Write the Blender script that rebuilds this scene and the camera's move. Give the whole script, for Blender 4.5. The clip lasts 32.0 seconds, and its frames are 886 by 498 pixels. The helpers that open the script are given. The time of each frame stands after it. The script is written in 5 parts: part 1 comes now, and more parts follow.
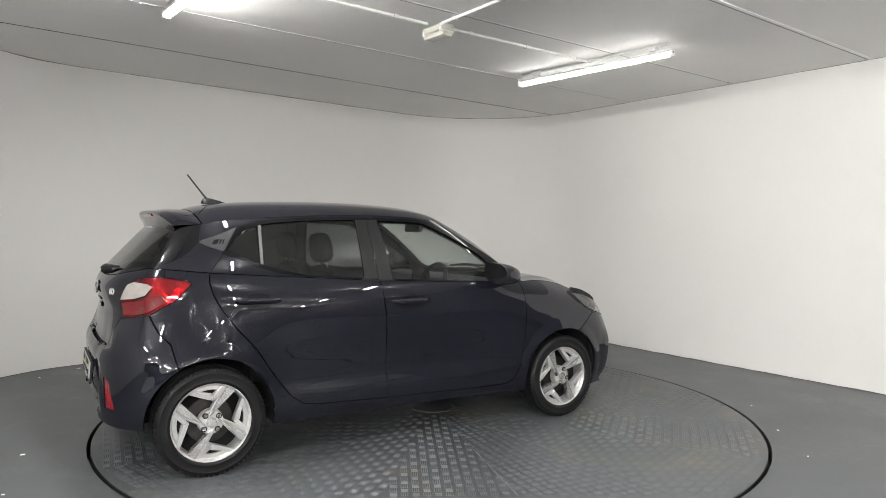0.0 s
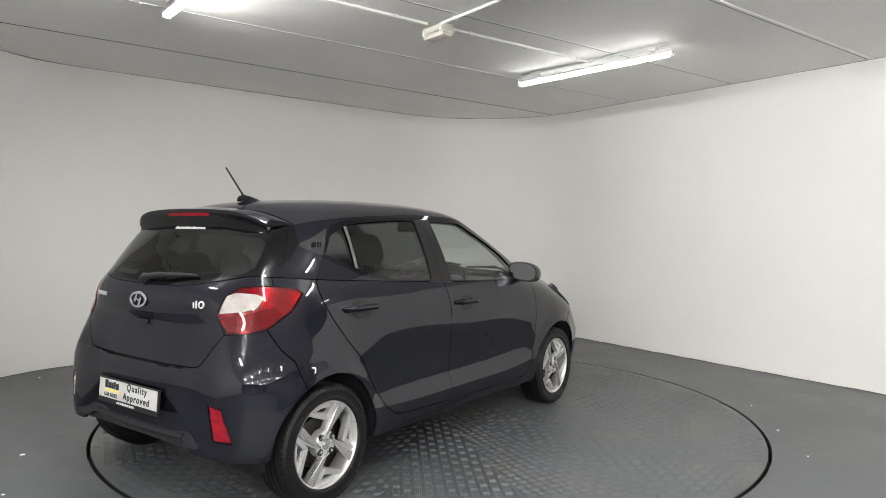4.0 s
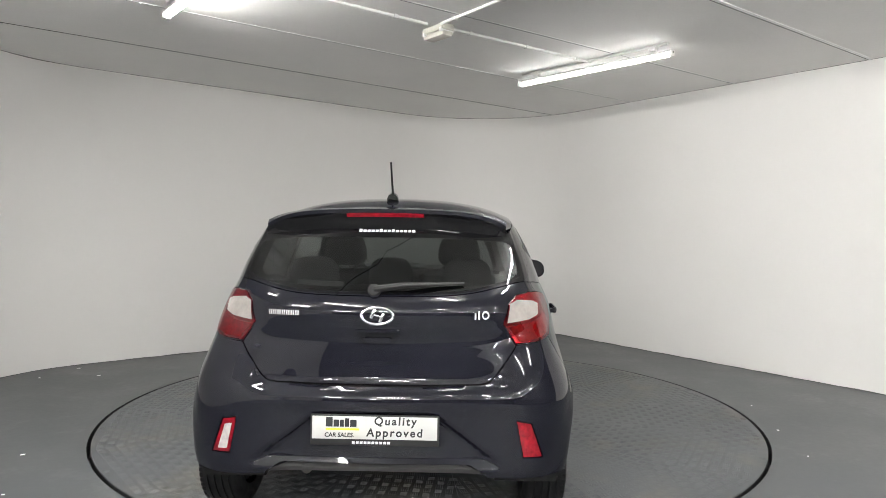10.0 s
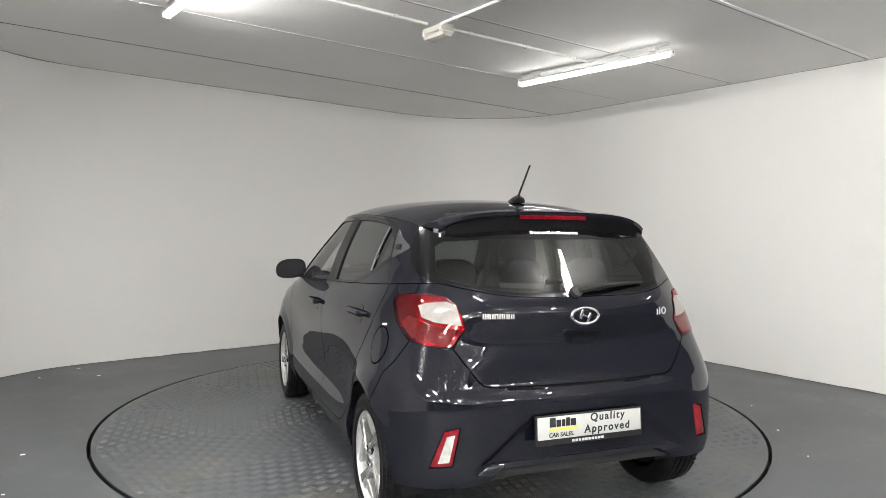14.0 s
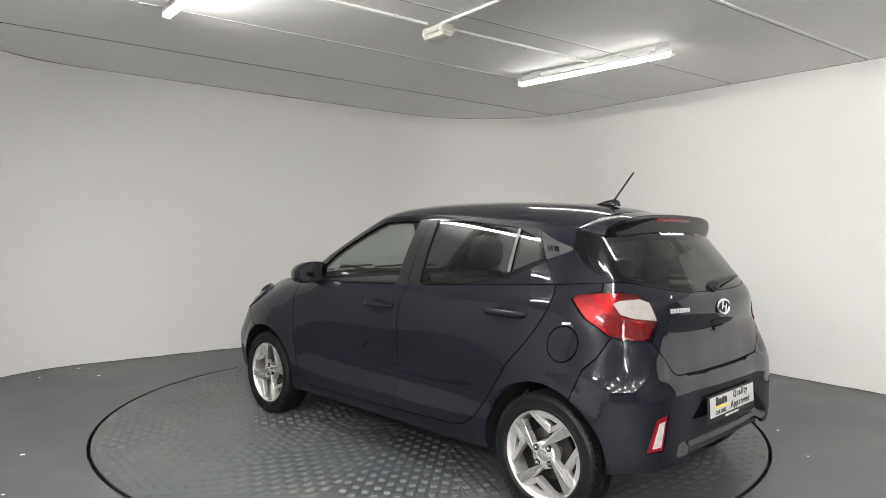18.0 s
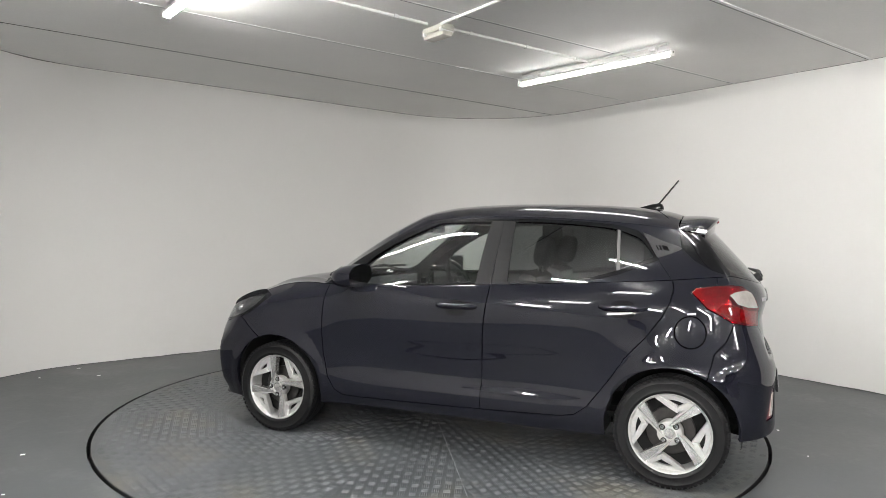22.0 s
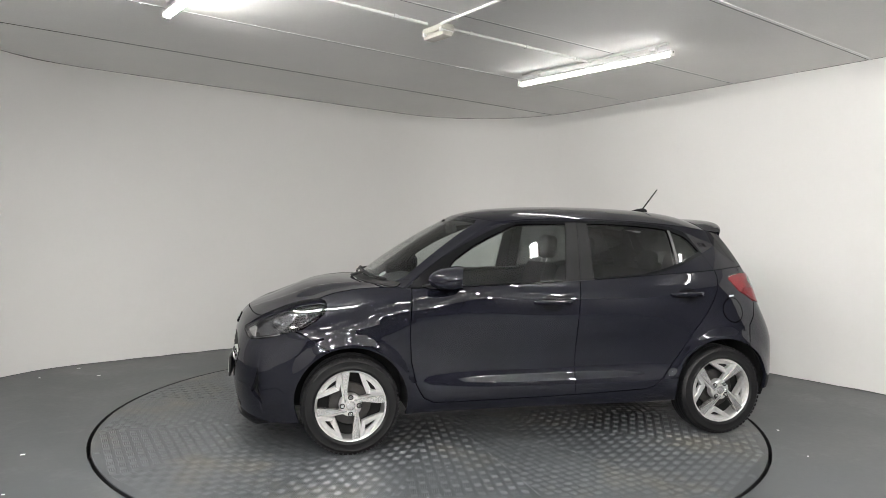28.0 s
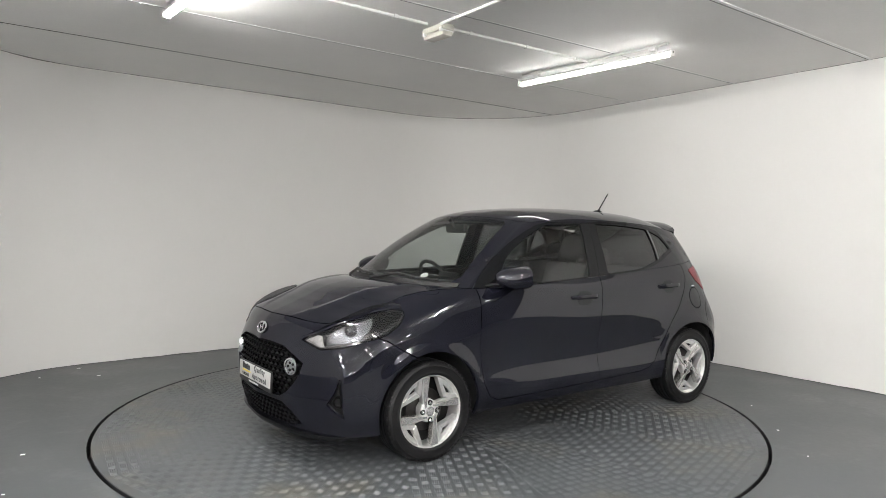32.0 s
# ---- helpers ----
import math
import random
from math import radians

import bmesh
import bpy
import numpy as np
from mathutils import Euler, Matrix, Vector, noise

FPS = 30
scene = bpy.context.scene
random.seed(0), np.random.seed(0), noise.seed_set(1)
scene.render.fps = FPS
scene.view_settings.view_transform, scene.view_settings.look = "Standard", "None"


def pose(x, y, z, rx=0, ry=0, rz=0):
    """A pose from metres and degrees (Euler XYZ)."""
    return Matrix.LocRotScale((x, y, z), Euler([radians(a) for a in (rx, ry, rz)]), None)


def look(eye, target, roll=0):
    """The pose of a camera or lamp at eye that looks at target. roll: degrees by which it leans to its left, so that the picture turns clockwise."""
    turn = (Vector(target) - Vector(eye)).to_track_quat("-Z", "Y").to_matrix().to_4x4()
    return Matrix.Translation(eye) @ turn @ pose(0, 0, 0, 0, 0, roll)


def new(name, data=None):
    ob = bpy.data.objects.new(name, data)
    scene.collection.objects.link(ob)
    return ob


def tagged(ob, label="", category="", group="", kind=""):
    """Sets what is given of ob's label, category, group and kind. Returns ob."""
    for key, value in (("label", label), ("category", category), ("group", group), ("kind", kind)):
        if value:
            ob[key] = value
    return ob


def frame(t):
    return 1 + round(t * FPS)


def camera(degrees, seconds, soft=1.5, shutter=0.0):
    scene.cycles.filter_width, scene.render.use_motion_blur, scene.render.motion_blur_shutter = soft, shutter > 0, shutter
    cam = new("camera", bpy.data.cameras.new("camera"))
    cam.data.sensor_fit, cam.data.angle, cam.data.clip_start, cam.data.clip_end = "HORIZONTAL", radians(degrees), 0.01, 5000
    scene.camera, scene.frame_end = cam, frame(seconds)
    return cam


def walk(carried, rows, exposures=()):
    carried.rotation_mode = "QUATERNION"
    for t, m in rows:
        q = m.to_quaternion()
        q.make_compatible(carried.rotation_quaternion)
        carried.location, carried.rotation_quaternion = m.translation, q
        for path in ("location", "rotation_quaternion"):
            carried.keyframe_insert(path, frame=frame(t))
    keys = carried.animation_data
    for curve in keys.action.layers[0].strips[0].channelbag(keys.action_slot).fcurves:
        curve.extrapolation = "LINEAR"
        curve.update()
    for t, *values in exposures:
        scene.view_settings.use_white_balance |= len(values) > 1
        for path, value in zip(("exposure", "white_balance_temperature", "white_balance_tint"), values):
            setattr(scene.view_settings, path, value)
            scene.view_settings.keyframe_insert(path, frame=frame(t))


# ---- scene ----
# The turntable's axis is the origin; the camera stands still before it.
cam = camera(66.43, 32.0, soft=0.7)
EYE = (0.0, -5.012, 1.333)
VIEW = look(EYE, (0.01304, -5.012 + 0.99945, 1.333 - 0.0305), 0.74)
walk(cam, [(0.0, VIEW), (32.0, VIEW)], exposures=[(0.0, 1.25, 6480, 10), (32.0, 1.25, 6480, 10)])

CEIL = 2.795          # height of the ceiling
LANE = radians(37.2)  # direction in which the ceiling boards run
DISC_R = 2.262        # turntable radius
START, RATE = 30.55, 5.753   # turn of the car at 0 s, and degrees a second

# ---- light: dim surroundings, the tubes below light the place
world = bpy.data.worlds.new("world")
scene.world = world
world.use_nodes = True
world.node_tree.nodes["Background"].inputs[0].default_value = (0.5, 0.52, 0.55, 1)
world.node_tree.nodes["Background"].inputs[1].default_value = 0.03
TUBE_POWER = 390.0   # full tube strength; each fitting's share is set to balance the room


# ---- materials
def mat(name, base, rough=0.5, metal=0.0, coat=0.0, spec=0.5, emit=None, power=0.0, vary=0.0, scale=8.0, bump=0.0,
        bump_scale=60.0, rough_vary=0.0, trans=0.0, ior=1.45, alpha=1.0, stain=None, stain_scale=1.1, stain_at=0.56):
    """A node material: base colour with cloudy variation at two scales, fine relief, and gloss that varies."""
    m = bpy.data.materials.new(name)
    m.use_nodes = True
    nt = m.node_tree
    b = nt.nodes["Principled BSDF"]
    b.inputs["Base Color"].default_value = (*base, 1)
    b.inputs["Roughness"].default_value = rough
    b.inputs["Metallic"].default_value = metal
    b.inputs["Coat Weight"].default_value = coat
    b.inputs["Coat Roughness"].default_value = 0.02
    b.inputs["Coat IOR"].default_value = 1.5
    b.inputs["Specular IOR Level"].default_value = spec
    b.inputs["Transmission Weight"].default_value = trans
    b.inputs["IOR"].default_value = ior
    b.inputs["Alpha"].default_value = alpha
    if emit:
        b.inputs["Emission Color"].default_value = (*emit, 1)
        b.inputs["Emission Strength"].default_value = power
    if vary or bump or rough_vary:
        co = nt.nodes.new("ShaderNodeTexCoord")
        big = nt.nodes.new("ShaderNodeTexNoise")
        big.inputs["Scale"].default_value = scale
        big.inputs["Detail"].default_value = 6
        fine = nt.nodes.new("ShaderNodeTexNoise")
        fine.inputs["Scale"].default_value = bump_scale
        fine.inputs["Detail"].default_value = 4
        for n in (big, fine):
            nt.links.new(co.outputs["Object"], n.inputs["Vector"])
        both = nt.nodes.new("ShaderNodeMath")
        both.operation = "MULTIPLY_ADD"
        nt.links.new(fine.outputs[0], both.inputs[0])
        both.inputs[1].default_value = 0.35
        nt.links.new(big.outputs[0], both.inputs[2])
        if vary:
            ramp = nt.nodes.new("ShaderNodeMapRange")
            ramp.inputs[1].default_value, ramp.inputs[2].default_value = 0.4, 0.95
            ramp.inputs[3].default_value, ramp.inputs[4].default_value = 1 - vary, 1 + vary
            nt.links.new(both.outputs[0], ramp.inputs[0])
            mix = nt.nodes.new("ShaderNodeVectorMath")
            mix.operation = "SCALE"
            mix.inputs[0].default_value = base
            nt.links.new(ramp.outputs[0], mix.inputs["Scale"])
            last = mix.outputs[0]
            if stain:
                blot = nt.nodes.new("ShaderNodeTexNoise")
                blot.inputs["Scale"].default_value = stain_scale
                blot.inputs["Detail"].default_value = 9
                blot.inputs["Roughness"].default_value = 0.68
                nt.links.new(co.outputs["Object"], blot.inputs["Vector"])
                edge = nt.nodes.new("ShaderNodeMapRange")
                edge.inputs[1].default_value, edge.inputs[2].default_value = stain_at, stain_at + 0.16
                edge.inputs[3].default_value, edge.inputs[4].default_value = 0.0, 0.55
                nt.links.new(blot.outputs[0], edge.inputs[0])
                lay = nt.nodes.new("ShaderNodeMix")
                lay.data_type = "RGBA"
                nt.links.new(edge.outputs[0], lay.inputs[0])
                nt.links.new(last, lay.inputs[6])
                lay.inputs[7].default_value = (*stain, 1)
                last = lay.outputs[2]
            nt.links.new(last, b.inputs["Base Color"])
        if rough_vary:
            rr = nt.nodes.new("ShaderNodeMapRange")
            rr.inputs[1].default_value, rr.inputs[2].default_value = 0.4, 0.95
            rr.inputs[3].default_value, rr.inputs[4].default_value = rough - rough_vary, rough + rough_vary
            nt.links.new(both.outputs[0], rr.inputs[0])
            nt.links.new(rr.outputs[0], b.inputs["Roughness"])
        if bump:
            bp = nt.nodes.new("ShaderNodeBump")
            bp.inputs["Strength"].default_value = bump
            bp.inputs["Distance"].default_value = 0.004
            nt.links.new(both.outputs[0], bp.inputs["Height"])
            nt.links.new(bp.outputs[0], b.inputs["Normal"])
    return m


WALL = mat("wall_paint", (0.66, 0.648, 0.632), 0.6, vary=0.02, scale=0.7, bump=0.12, bump_scale=35, stain=(0.62, 0.607, 0.588), stain_scale=0.9, stain_at=0.58)
CEILING = mat("ceiling_paint", (0.88, 0.87, 0.85), 0.7, vary=0.05, scale=0.8, bump=0.08, bump_scale=50)
SEAM = mat("white_seam_filler", (0.93, 0.93, 0.92), 0.6, vary=0.08, scale=5)
DARK_SEAM = mat("dark_seam", (0.10, 0.10, 0.10), 0.8, vary=0.2, scale=6)
FLOOR = mat("floor_paint", (0.066, 0.071, 0.075), 0.40, vary=0.32, scale=1.3, bump=0.15, bump_scale=25, rough_vary=0.1, stain=(0.150, 0.154, 0.154), stain_scale=1.7)
PLATE = mat("painted_tread_plate", (0.064, 0.069, 0.074), 0.38, vary=0.18, scale=1.6, bump=0.1, bump_scale=40, rough_vary=0.1, stain=(0.128, 0.116, 0.084), stain_scale=1.5, stain_at=0.51)
BARS = mat("worn_tread_bars", (0.078, 0.084, 0.089), 0.42, vary=0.22, scale=2.2, rough_vary=0.08, stain=(0.150, 0.138, 0.104), stain_scale=1.5, stain_at=0.51)
BLACK = mat("black_gap", (0.006, 0.006, 0.007), 0.6, vary=0.2, scale=9)
FITTING = mat("white_fitting", (0.72, 0.72, 0.70), 0.45, vary=0.05, scale=6)
BEIGE = mat("aged_plastic", (0.55, 0.53, 0.47), 0.4, vary=0.1, scale=8)
# tubes at the shares of full strength that balance walls and ceiling
TUBES = {share: mat("lit_tube", (0.9, 0.9, 0.9), 0.4, emit=(0.986, 0.97, 0.940), power=TUBE_POWER * share) for share in (0.035, 0.1, 0.2, 0.3, 1.0)}
# near-black colour stands in for the unlit hall behind the camera
DARK_HALL = mat("dark_hall_backing", (0.065, 0.065, 0.067), 0.7, vary=0.1, scale=0.6, bump=0.1)
# white side wall; the grey puts its weaker light into the colour
SHADED_WALL = mat("shaded_white_wall_paint", (0.34, 0.335, 0.33), 0.6, vary=0.04, scale=0.7, bump=0.12, bump_scale=35)
CLEAR_COVER = mat("milky_cover", (0.60, 0.58, 0.52), 0.25, vary=0.08, scale=30, coat=0.3)


# ---- building helpers
def mesh_of(bm, name, material, smooth=False):
    me = bpy.data.meshes.new(name)
    bmesh.ops.recalc_face_normals(bm, faces=bm.faces)
    bm.to_mesh(me)
    bm.free()
    for mt in (material if isinstance(material, (list, tuple)) else [material]):
        me.materials.append(mt)
    if smooth:
        me.shade_smooth()
        me.set_sharp_from_angle(angle=radians(35))
    return me


def part(name, bm, material, parent, label="", smooth=True):
    ob = new(name, mesh_of(bm, name, material, smooth))
    ob.parent = parent
    if label:
        ob["label"] = label
    return ob


def thing(name, label, category, group="", kind="", at=None):
    e = new(name)
    e.empty_display_size = 0.1
    if at is not None:
        e.matrix_world = at
    return tagged(e, label, category, group, kind)


def box(bm, x0, y0, z0, x1, y1, z1, m=None, bevel=0.0):
    m = m or Matrix()
    r = bmesh.ops.create_cube(bm, size=1)
    vs = r["verts"]
    for v in vs:
        v.co = Vector(((x0 + x1) / 2 + v.co.x * (x1 - x0), (y0 + y1) / 2 + v.co.y * (y1 - y0), (z0 + z1) / 2 + v.co.z * (z1 - z0)))
    if bevel:
        es = list({e for v in vs for e in v.link_edges})
        out = bmesh.ops.bevel(bm, geom=es, offset=bevel, segments=2, affect="EDGES", profile=0.6)
        vs = list({v for f in out["faces"] for v in f.verts} | {v for v in vs if v.is_valid})
    bmesh.ops.transform(bm, matrix=m, verts=vs)
    return vs


def lathe(bm, profile, n=32, m=None, close=False):
    """Turn (radius, height) pairs about the y axis of m's space."""
    m = m or Matrix()
    rings = []
    for r, h in profile:
        rings.append([bm.verts.new(m @ Vector((r * math.cos(2 * math.pi * k / n), h, r * math.sin(2 * math.pi * k / n)))) for k in range(n)])
    for a, b in zip(rings, rings[1:] + ([rings[0]] if close else [])):
        for k in range(n):
            bm.faces.new((a[k], a[(k + 1) % n], b[(k + 1) % n], b[k]))
    return rings


def tube(bm, pts, r, n=10, caps=True):
    """A round bar along points."""
    pts = [Vector(p) for p in pts]
    rings = []
    for i, p in enumerate(pts):
        d = (pts[min(i + 1, len(pts) - 1)] - pts[max(i - 1, 0)]).normalized()
        u = d.cross(Vector((0, 0, 1)) if abs(d.z) < 0.9 else Vector((1, 0, 0))).normalized()
        w = d.cross(u)
        rr = r[i] if isinstance(r, (list, tuple)) else r
        rings.append([bm.verts.new(p + (u * math.cos(2 * math.pi * k / n) + w * math.sin(2 * math.pi * k / n)) * rr) for k in range(n)])
    for a, b in zip(rings, rings[1:]):
        for k in range(n):
            bm.faces.new((a[k], a[(k + 1) % n], b[(k + 1) % n], b[k]))
    if caps:
        bm.faces.new(rings[0])
        bm.faces.new(rings[-1])


# ---- the room: straight walls with rounded corners
def rounded(corners, step=0.06):
    """Plan outline through corners (x, y, radius)."""
    out = []
    n = len(corners)
    for i, (x, y, r) in enumerate(corners):
        p = Vector((x, y))
        if r == 0:
            out.append(p)
            continue
        a = (Vector(corners[i - 1][:2]) - p).normalized()
        b = (Vector(corners[(i + 1) % n][:2]) - p).normalized()
        half = a.angle(b) / 2
        c = p + (a + b).normalized() * (r / math.sin(half))
        s = p + a * (r / math.tan(half)) - c
        e = p + b * (r / math.tan(half)) - c
        turn = s.angle_signed(e)
        k = max(4, int(abs(turn) * r / step))
        out += [c + Matrix.Rotation(-turn * j / k, 2) @ s for j in range(k + 1)]
    return out


ROOM = [(-3.75, -12.6, 0), (-3.75, 1.05, 1.25), (0.81, 4.67, 1.5), (5.6, -2.13, 0), (5.6, -12.6, 0)]
plan = rounded(ROOM)


def wall_run(name, pts, outward, label, material):
    bm = bmesh.new()
    rows = []
    for i, p in enumerate(pts):
        d = (pts[min(i + 1, len(pts) - 1)] - pts[max(i - 1, 0)]).normalized()
        nrm = Vector((-d.y, d.x)) * outward
        q = p + nrm * 0.2
        rows.append([bm.verts.new((*a, z)) for a, z in ((p, 0), (p, CEIL), (q, CEIL), (q, 0))])
    for a, b in zip(rows, rows[1:]):
        for k in range(4):
            bm.faces.new((a[k], a[(k + 1) % 4], b[(k + 1) % 4], b[k]))
    bm.faces.new(rows[0])
    bm.faces.new(rows[-1])
    ob = new(name, mesh_of(bm, name, material))
    ob.data.shade_smooth()
    ob.data.set_sharp_from_angle(angle=radians(30))
    return tagged(ob, label, "wall", kind="structure")


first, last = plan[0], plan[-1]
wall_run("wall_curved", plan[1:-1], 1, "white painted wall with a rounded corner", WALL)
# unseen stretch of white wall, greyed to stand for less light
wall_run("wall_west", [first, plan[1] - Vector((0, 0.003))], 1, "white painted side wall, its colour greyed for the weaker light there", SHADED_WALL)
# unseen closing walls, darkened so the car mirrors a dark hall
wall_run("wall_east", [plan[-2] - Vector((0, 0.003)), last], 1, "unseen side wall, near-black to stand for the dark hall", DARK_HALL)
wall_run("wall_south", [last - Vector((0, 0.003)), first - Vector((0, 0.003))], 1, "unseen end wall, near-black to stand for the dark hall", DARK_HALL)



def wall_line(name, z0, z1, wobble, label):
    """A dark uneven line where the curved wall meets the ceiling or the floor."""
    bm = bmesh.new()
    pts = []
    for p, q in zip(plan[1:-1], plan[2:-1]):
        k = max(1, int((q - p).length / 0.05))
        pts += [p.lerp(q, j / k) for j in range(k)]
    rows = []
    for i, p in enumerate(pts):
        d = (pts[min(i + 1, len(pts) - 1)] - pts[max(i - 1, 0)]).normalized()
        inn = Vector((d.y, -d.x))
        f = 0.45 + 0.9 * abs(noise.noise(Vector((i * 0.13, z0, 3.0))))
        a, b = (z0, z0 + (z1 - z0) * f) if z0 < 1 else (z1 - (z1 - z0) * f, z1)
        rows.append([bm.verts.new((*v, z)) for v, z in ((p - inn * 0.002, a), (p + inn * 0.003, a), (p + inn * 0.003, b), (p - inn * 0.002, b))])
    for a, b in zip(rows, rows[1:]):
        for k in range(4):
            bm.faces.new((a[k], a[(k + 1) % 4], b[(k + 1) % 4], b[k]))
    tagged(new(name, mesh_of(bm, name, DARK_SEAM)), label, "trim", kind="structure")


wall_line("trim", 0.0, 0.012, 1, "dark grimy joint along the foot of the wall")
wall_line("trim", CEIL - 0.006, CEIL, 1, "thin dark crack between wall and ceiling")

# floor with a round well for the turntable
bm = bmesh.new()
N = 128
WELL = DISC_R + 0.022
inner = [bm.verts.new((WELL * math.cos(2 * math.pi * k / N), WELL * math.sin(2 * math.pi * k / N), 0)) for k in range(N)]
low = [bm.verts.new((v.co.x, v.co.y, -0.12)) for v in inner]
outer = [bm.verts.new((16 * math.cos(2 * math.pi * k / N), 16 * math.sin(2 * math.pi * k / N), 0)) for k in range(N)]
for k in range(N):
    j = (k + 1) % N
    bm.faces.new((inner[k], inner[j], outer[j], outer[k])).material_index = 0
    bm.faces.new((low[k], low[j], inner[j], inner[k])).material_index = 1
bm.faces.new(low).material_index = 1
tagged(new("floor", mesh_of(bm, "floor", [FLOOR, BLACK])), "worn grey painted concrete floor", "floor", kind="structure")


def lane(u, n, z):
    """A place under the ceiling, u metres along the boards and n across them."""
    c, s = math.cos(LANE), math.sin(LANE)
    return Vector((c * u - s * n, s * u + c * n, z))


bm = bmesh.new()
LM = Matrix.Rotation(LANE, 4, "Z")
box(bm, -16, -16, CEIL, 10, 9, CEIL + 0.16, LM)
for n, slant, w, mi in ((0.80, 0.0, 0.012, 1), (0.8075, 0.0, 0.006, 2), (-0.377, -1.35, 0.014, 1), (-0.368, -1.35, 0.008, 2), (-1.615, -1.15, 0.030, 1), (-1.597, -1.15, 0.008, 2),
                        (1.96, 0.6, 0.006, 2), (-2.9, 0.0, 0.010, 1), (-4.1, 0.0, 0.010, 1), (-5.3, 0.0, 0.010, 1)):
    n0 = set(bm.faces)
    box(bm, -16, -w / 2, CEIL - 0.003, 10, w / 2, CEIL + 0.01, LM @ Matrix.Translation((0, n, 0)) @ Matrix.Rotation(radians(slant), 4, "Z"))
    for f in bm.faces:
        if f not in n0:
            f.material_index = mi
tagged(new("ceiling", mesh_of(bm, "ceiling", [CEILING, SEAM, DARK_SEAM])), "grey painted board ceiling with white filled seams", "ceiling", kind="structure")


# ---- ceiling lights
def batten(u, n, share, lean=0.0, half=0.786, drop=0.088):
    """A slim tube light hung under a rail; it runs across the boards."""
    at = Matrix.Translation(lane(u, n, CEIL)) @ LM @ Matrix.Rotation(radians(lean), 4, "Z")
    t = thing("ceiling_light", "lit white LED batten on a conduit channel under the ceiling", "light", "ceiling tube lights", at=at)
    h = half
    bm = bmesh.new()
    box(bm, -0.013, -h + 0.03, -0.020, 0.013, h - 0.02, -0.001, bevel=0.003)
    part("channel", bm, FITTING, t)
    for y in (-h * 0.80, h * 0.74):
        bm = bmesh.new()
        box(bm, -0.024, y - 0.030, -0.046, 0.024, y + 0.030, -0.018, bevel=0.007)
        box(bm, -0.009, y - 0.012, -drop + 0.016, 0.009, y + 0.012, -0.040, bevel=0.003)
        part("bracket", bm, FITTING, t)
    bm = bmesh.new()
    box(bm, -0.027, -h, -drop + 0.006, 0.027, h, -drop + 0.025, bevel=0.005)
    part("body", bm, FITTING, t)
    bm = bmesh.new()
    lathe(bm, [(0.0, -h + 0.010), (0.018, -h + 0.010), (0.024, -h + 0.018), (0.024, h - 0.018), (0.018, h - 0.010), (0.0, h - 0.010)], 16, pose(0, 0, -drop))
    part("tube", bm, TUBES[share], t, "glowing white tube")
    for y in (-h, h):
        bm = bmesh.new()
        box(bm, -0.027, y - 0.012, -drop - 0.024, 0.027, y + 0.012, -drop + 0.028, bevel=0.007)
        cap = part("end_cap", bm, FITTING, t)
        bm = bmesh.new()
        lathe(bm, [(0.0, 0.0), (0.006, 0.0), (0.006, 0.006)], 10, pose(0, y + (0.0125 if y > 0 else -0.0185), -drop + 0.006))
        part("socket", bm, BLACK, cap)
    return t


batten(1.545, -0.127, 0.035, 2.8)
batten(-1.700, -0.127, 0.2, 1.5)
# unseen short battens, placed after lamp streaks mirrored in the car and for wall light
batten(1.75, -3.75, 0.1, half=0.3)
for u, n in ((0.10, -2.62), (-1.65, -2.62), (-3.30, -2.62), (-3.30, -5.20), (-1.65, -5.20), (0.0, -5.20), (-3.30, -0.60)):
    batten(u, n, 0.3, half=0.3)
# unseen far battens, an assumed grid added to light the walls evenly
for u, n in ((-4.90, -2.62), (-6.50, -5.20), (-4.90, -5.20), (-8.10, -7.80), (-6.50, -7.80), (-4.90, -7.80),
             (-3.30, -7.80), (-1.65, -7.80), (0.0, -7.80), (-4.90, -10.40), (-3.30, -10.40), (-1.65, -10.40)):
    batten(u, n, 1.0, half=0.3, drop=0.15)


# ---- conduits and the bulkhead lamp
def conduit(name, pts, r, label):
    t = thing(name, label, "conduit", at=Matrix.Translation(pts[0]))
    bm = bmesh.new()
    tube(bm, [Vector(p) - Vector(pts[0]) for p in pts], r, 12)
    part("pipe", bm, FITTING, t)
    d = (Vector(pts[-1]) - Vector(pts[0]))
    for f in (0.12, 0.5, 0.88):
        c = d * f
        bm = bmesh.new()
        box(bm, -0.014, -r - 0.006, -r - 0.003, 0.014, r + 0.006, r + 0.001, m=Matrix.Translation(c) @ Matrix.Rotation(math.atan2(d.y, d.x), 4, "Z"), bevel=0.003)
        part("clip", bm, FITTING, t)
    return t


zc = CEIL - 0.0125
conduit("conduit", [(-1.9, -1.58, zc), (-0.07, -0.155, zc)], 0.0115, "white plastic conduit pipe clipped to the ceiling")
conduit("conduit", [(0.10, -0.05, zc), (1.33, 0.86, zc)], 0.0115, "white plastic conduit pipe clipped to the ceiling")
conduit("conduit", [(0.03, -0.17, zc), (0.80, -1.25, zc)], 0.0105, "white plastic conduit pipe clipped to the ceiling")
bulk = thing("bulkhead_lamp", "aged cream plastic bulkhead lamp on the ceiling, unlit", "lamp", at=Matrix.Translation((0.01, -0.045, CEIL)) @ Matrix.Rotation(radians(-53), 4, "Z"))
bm = bmesh.new()
box(bm, -0.125, -0.055, -0.045, 0.125, 0.055, -0.0, bevel=0.012)
part("base", bm, BEIGE, bulk)
bm = bmesh.new()
box(bm, -0.115, -0.048, -0.085, 0.115, 0.048, -0.046, bevel=0.016)
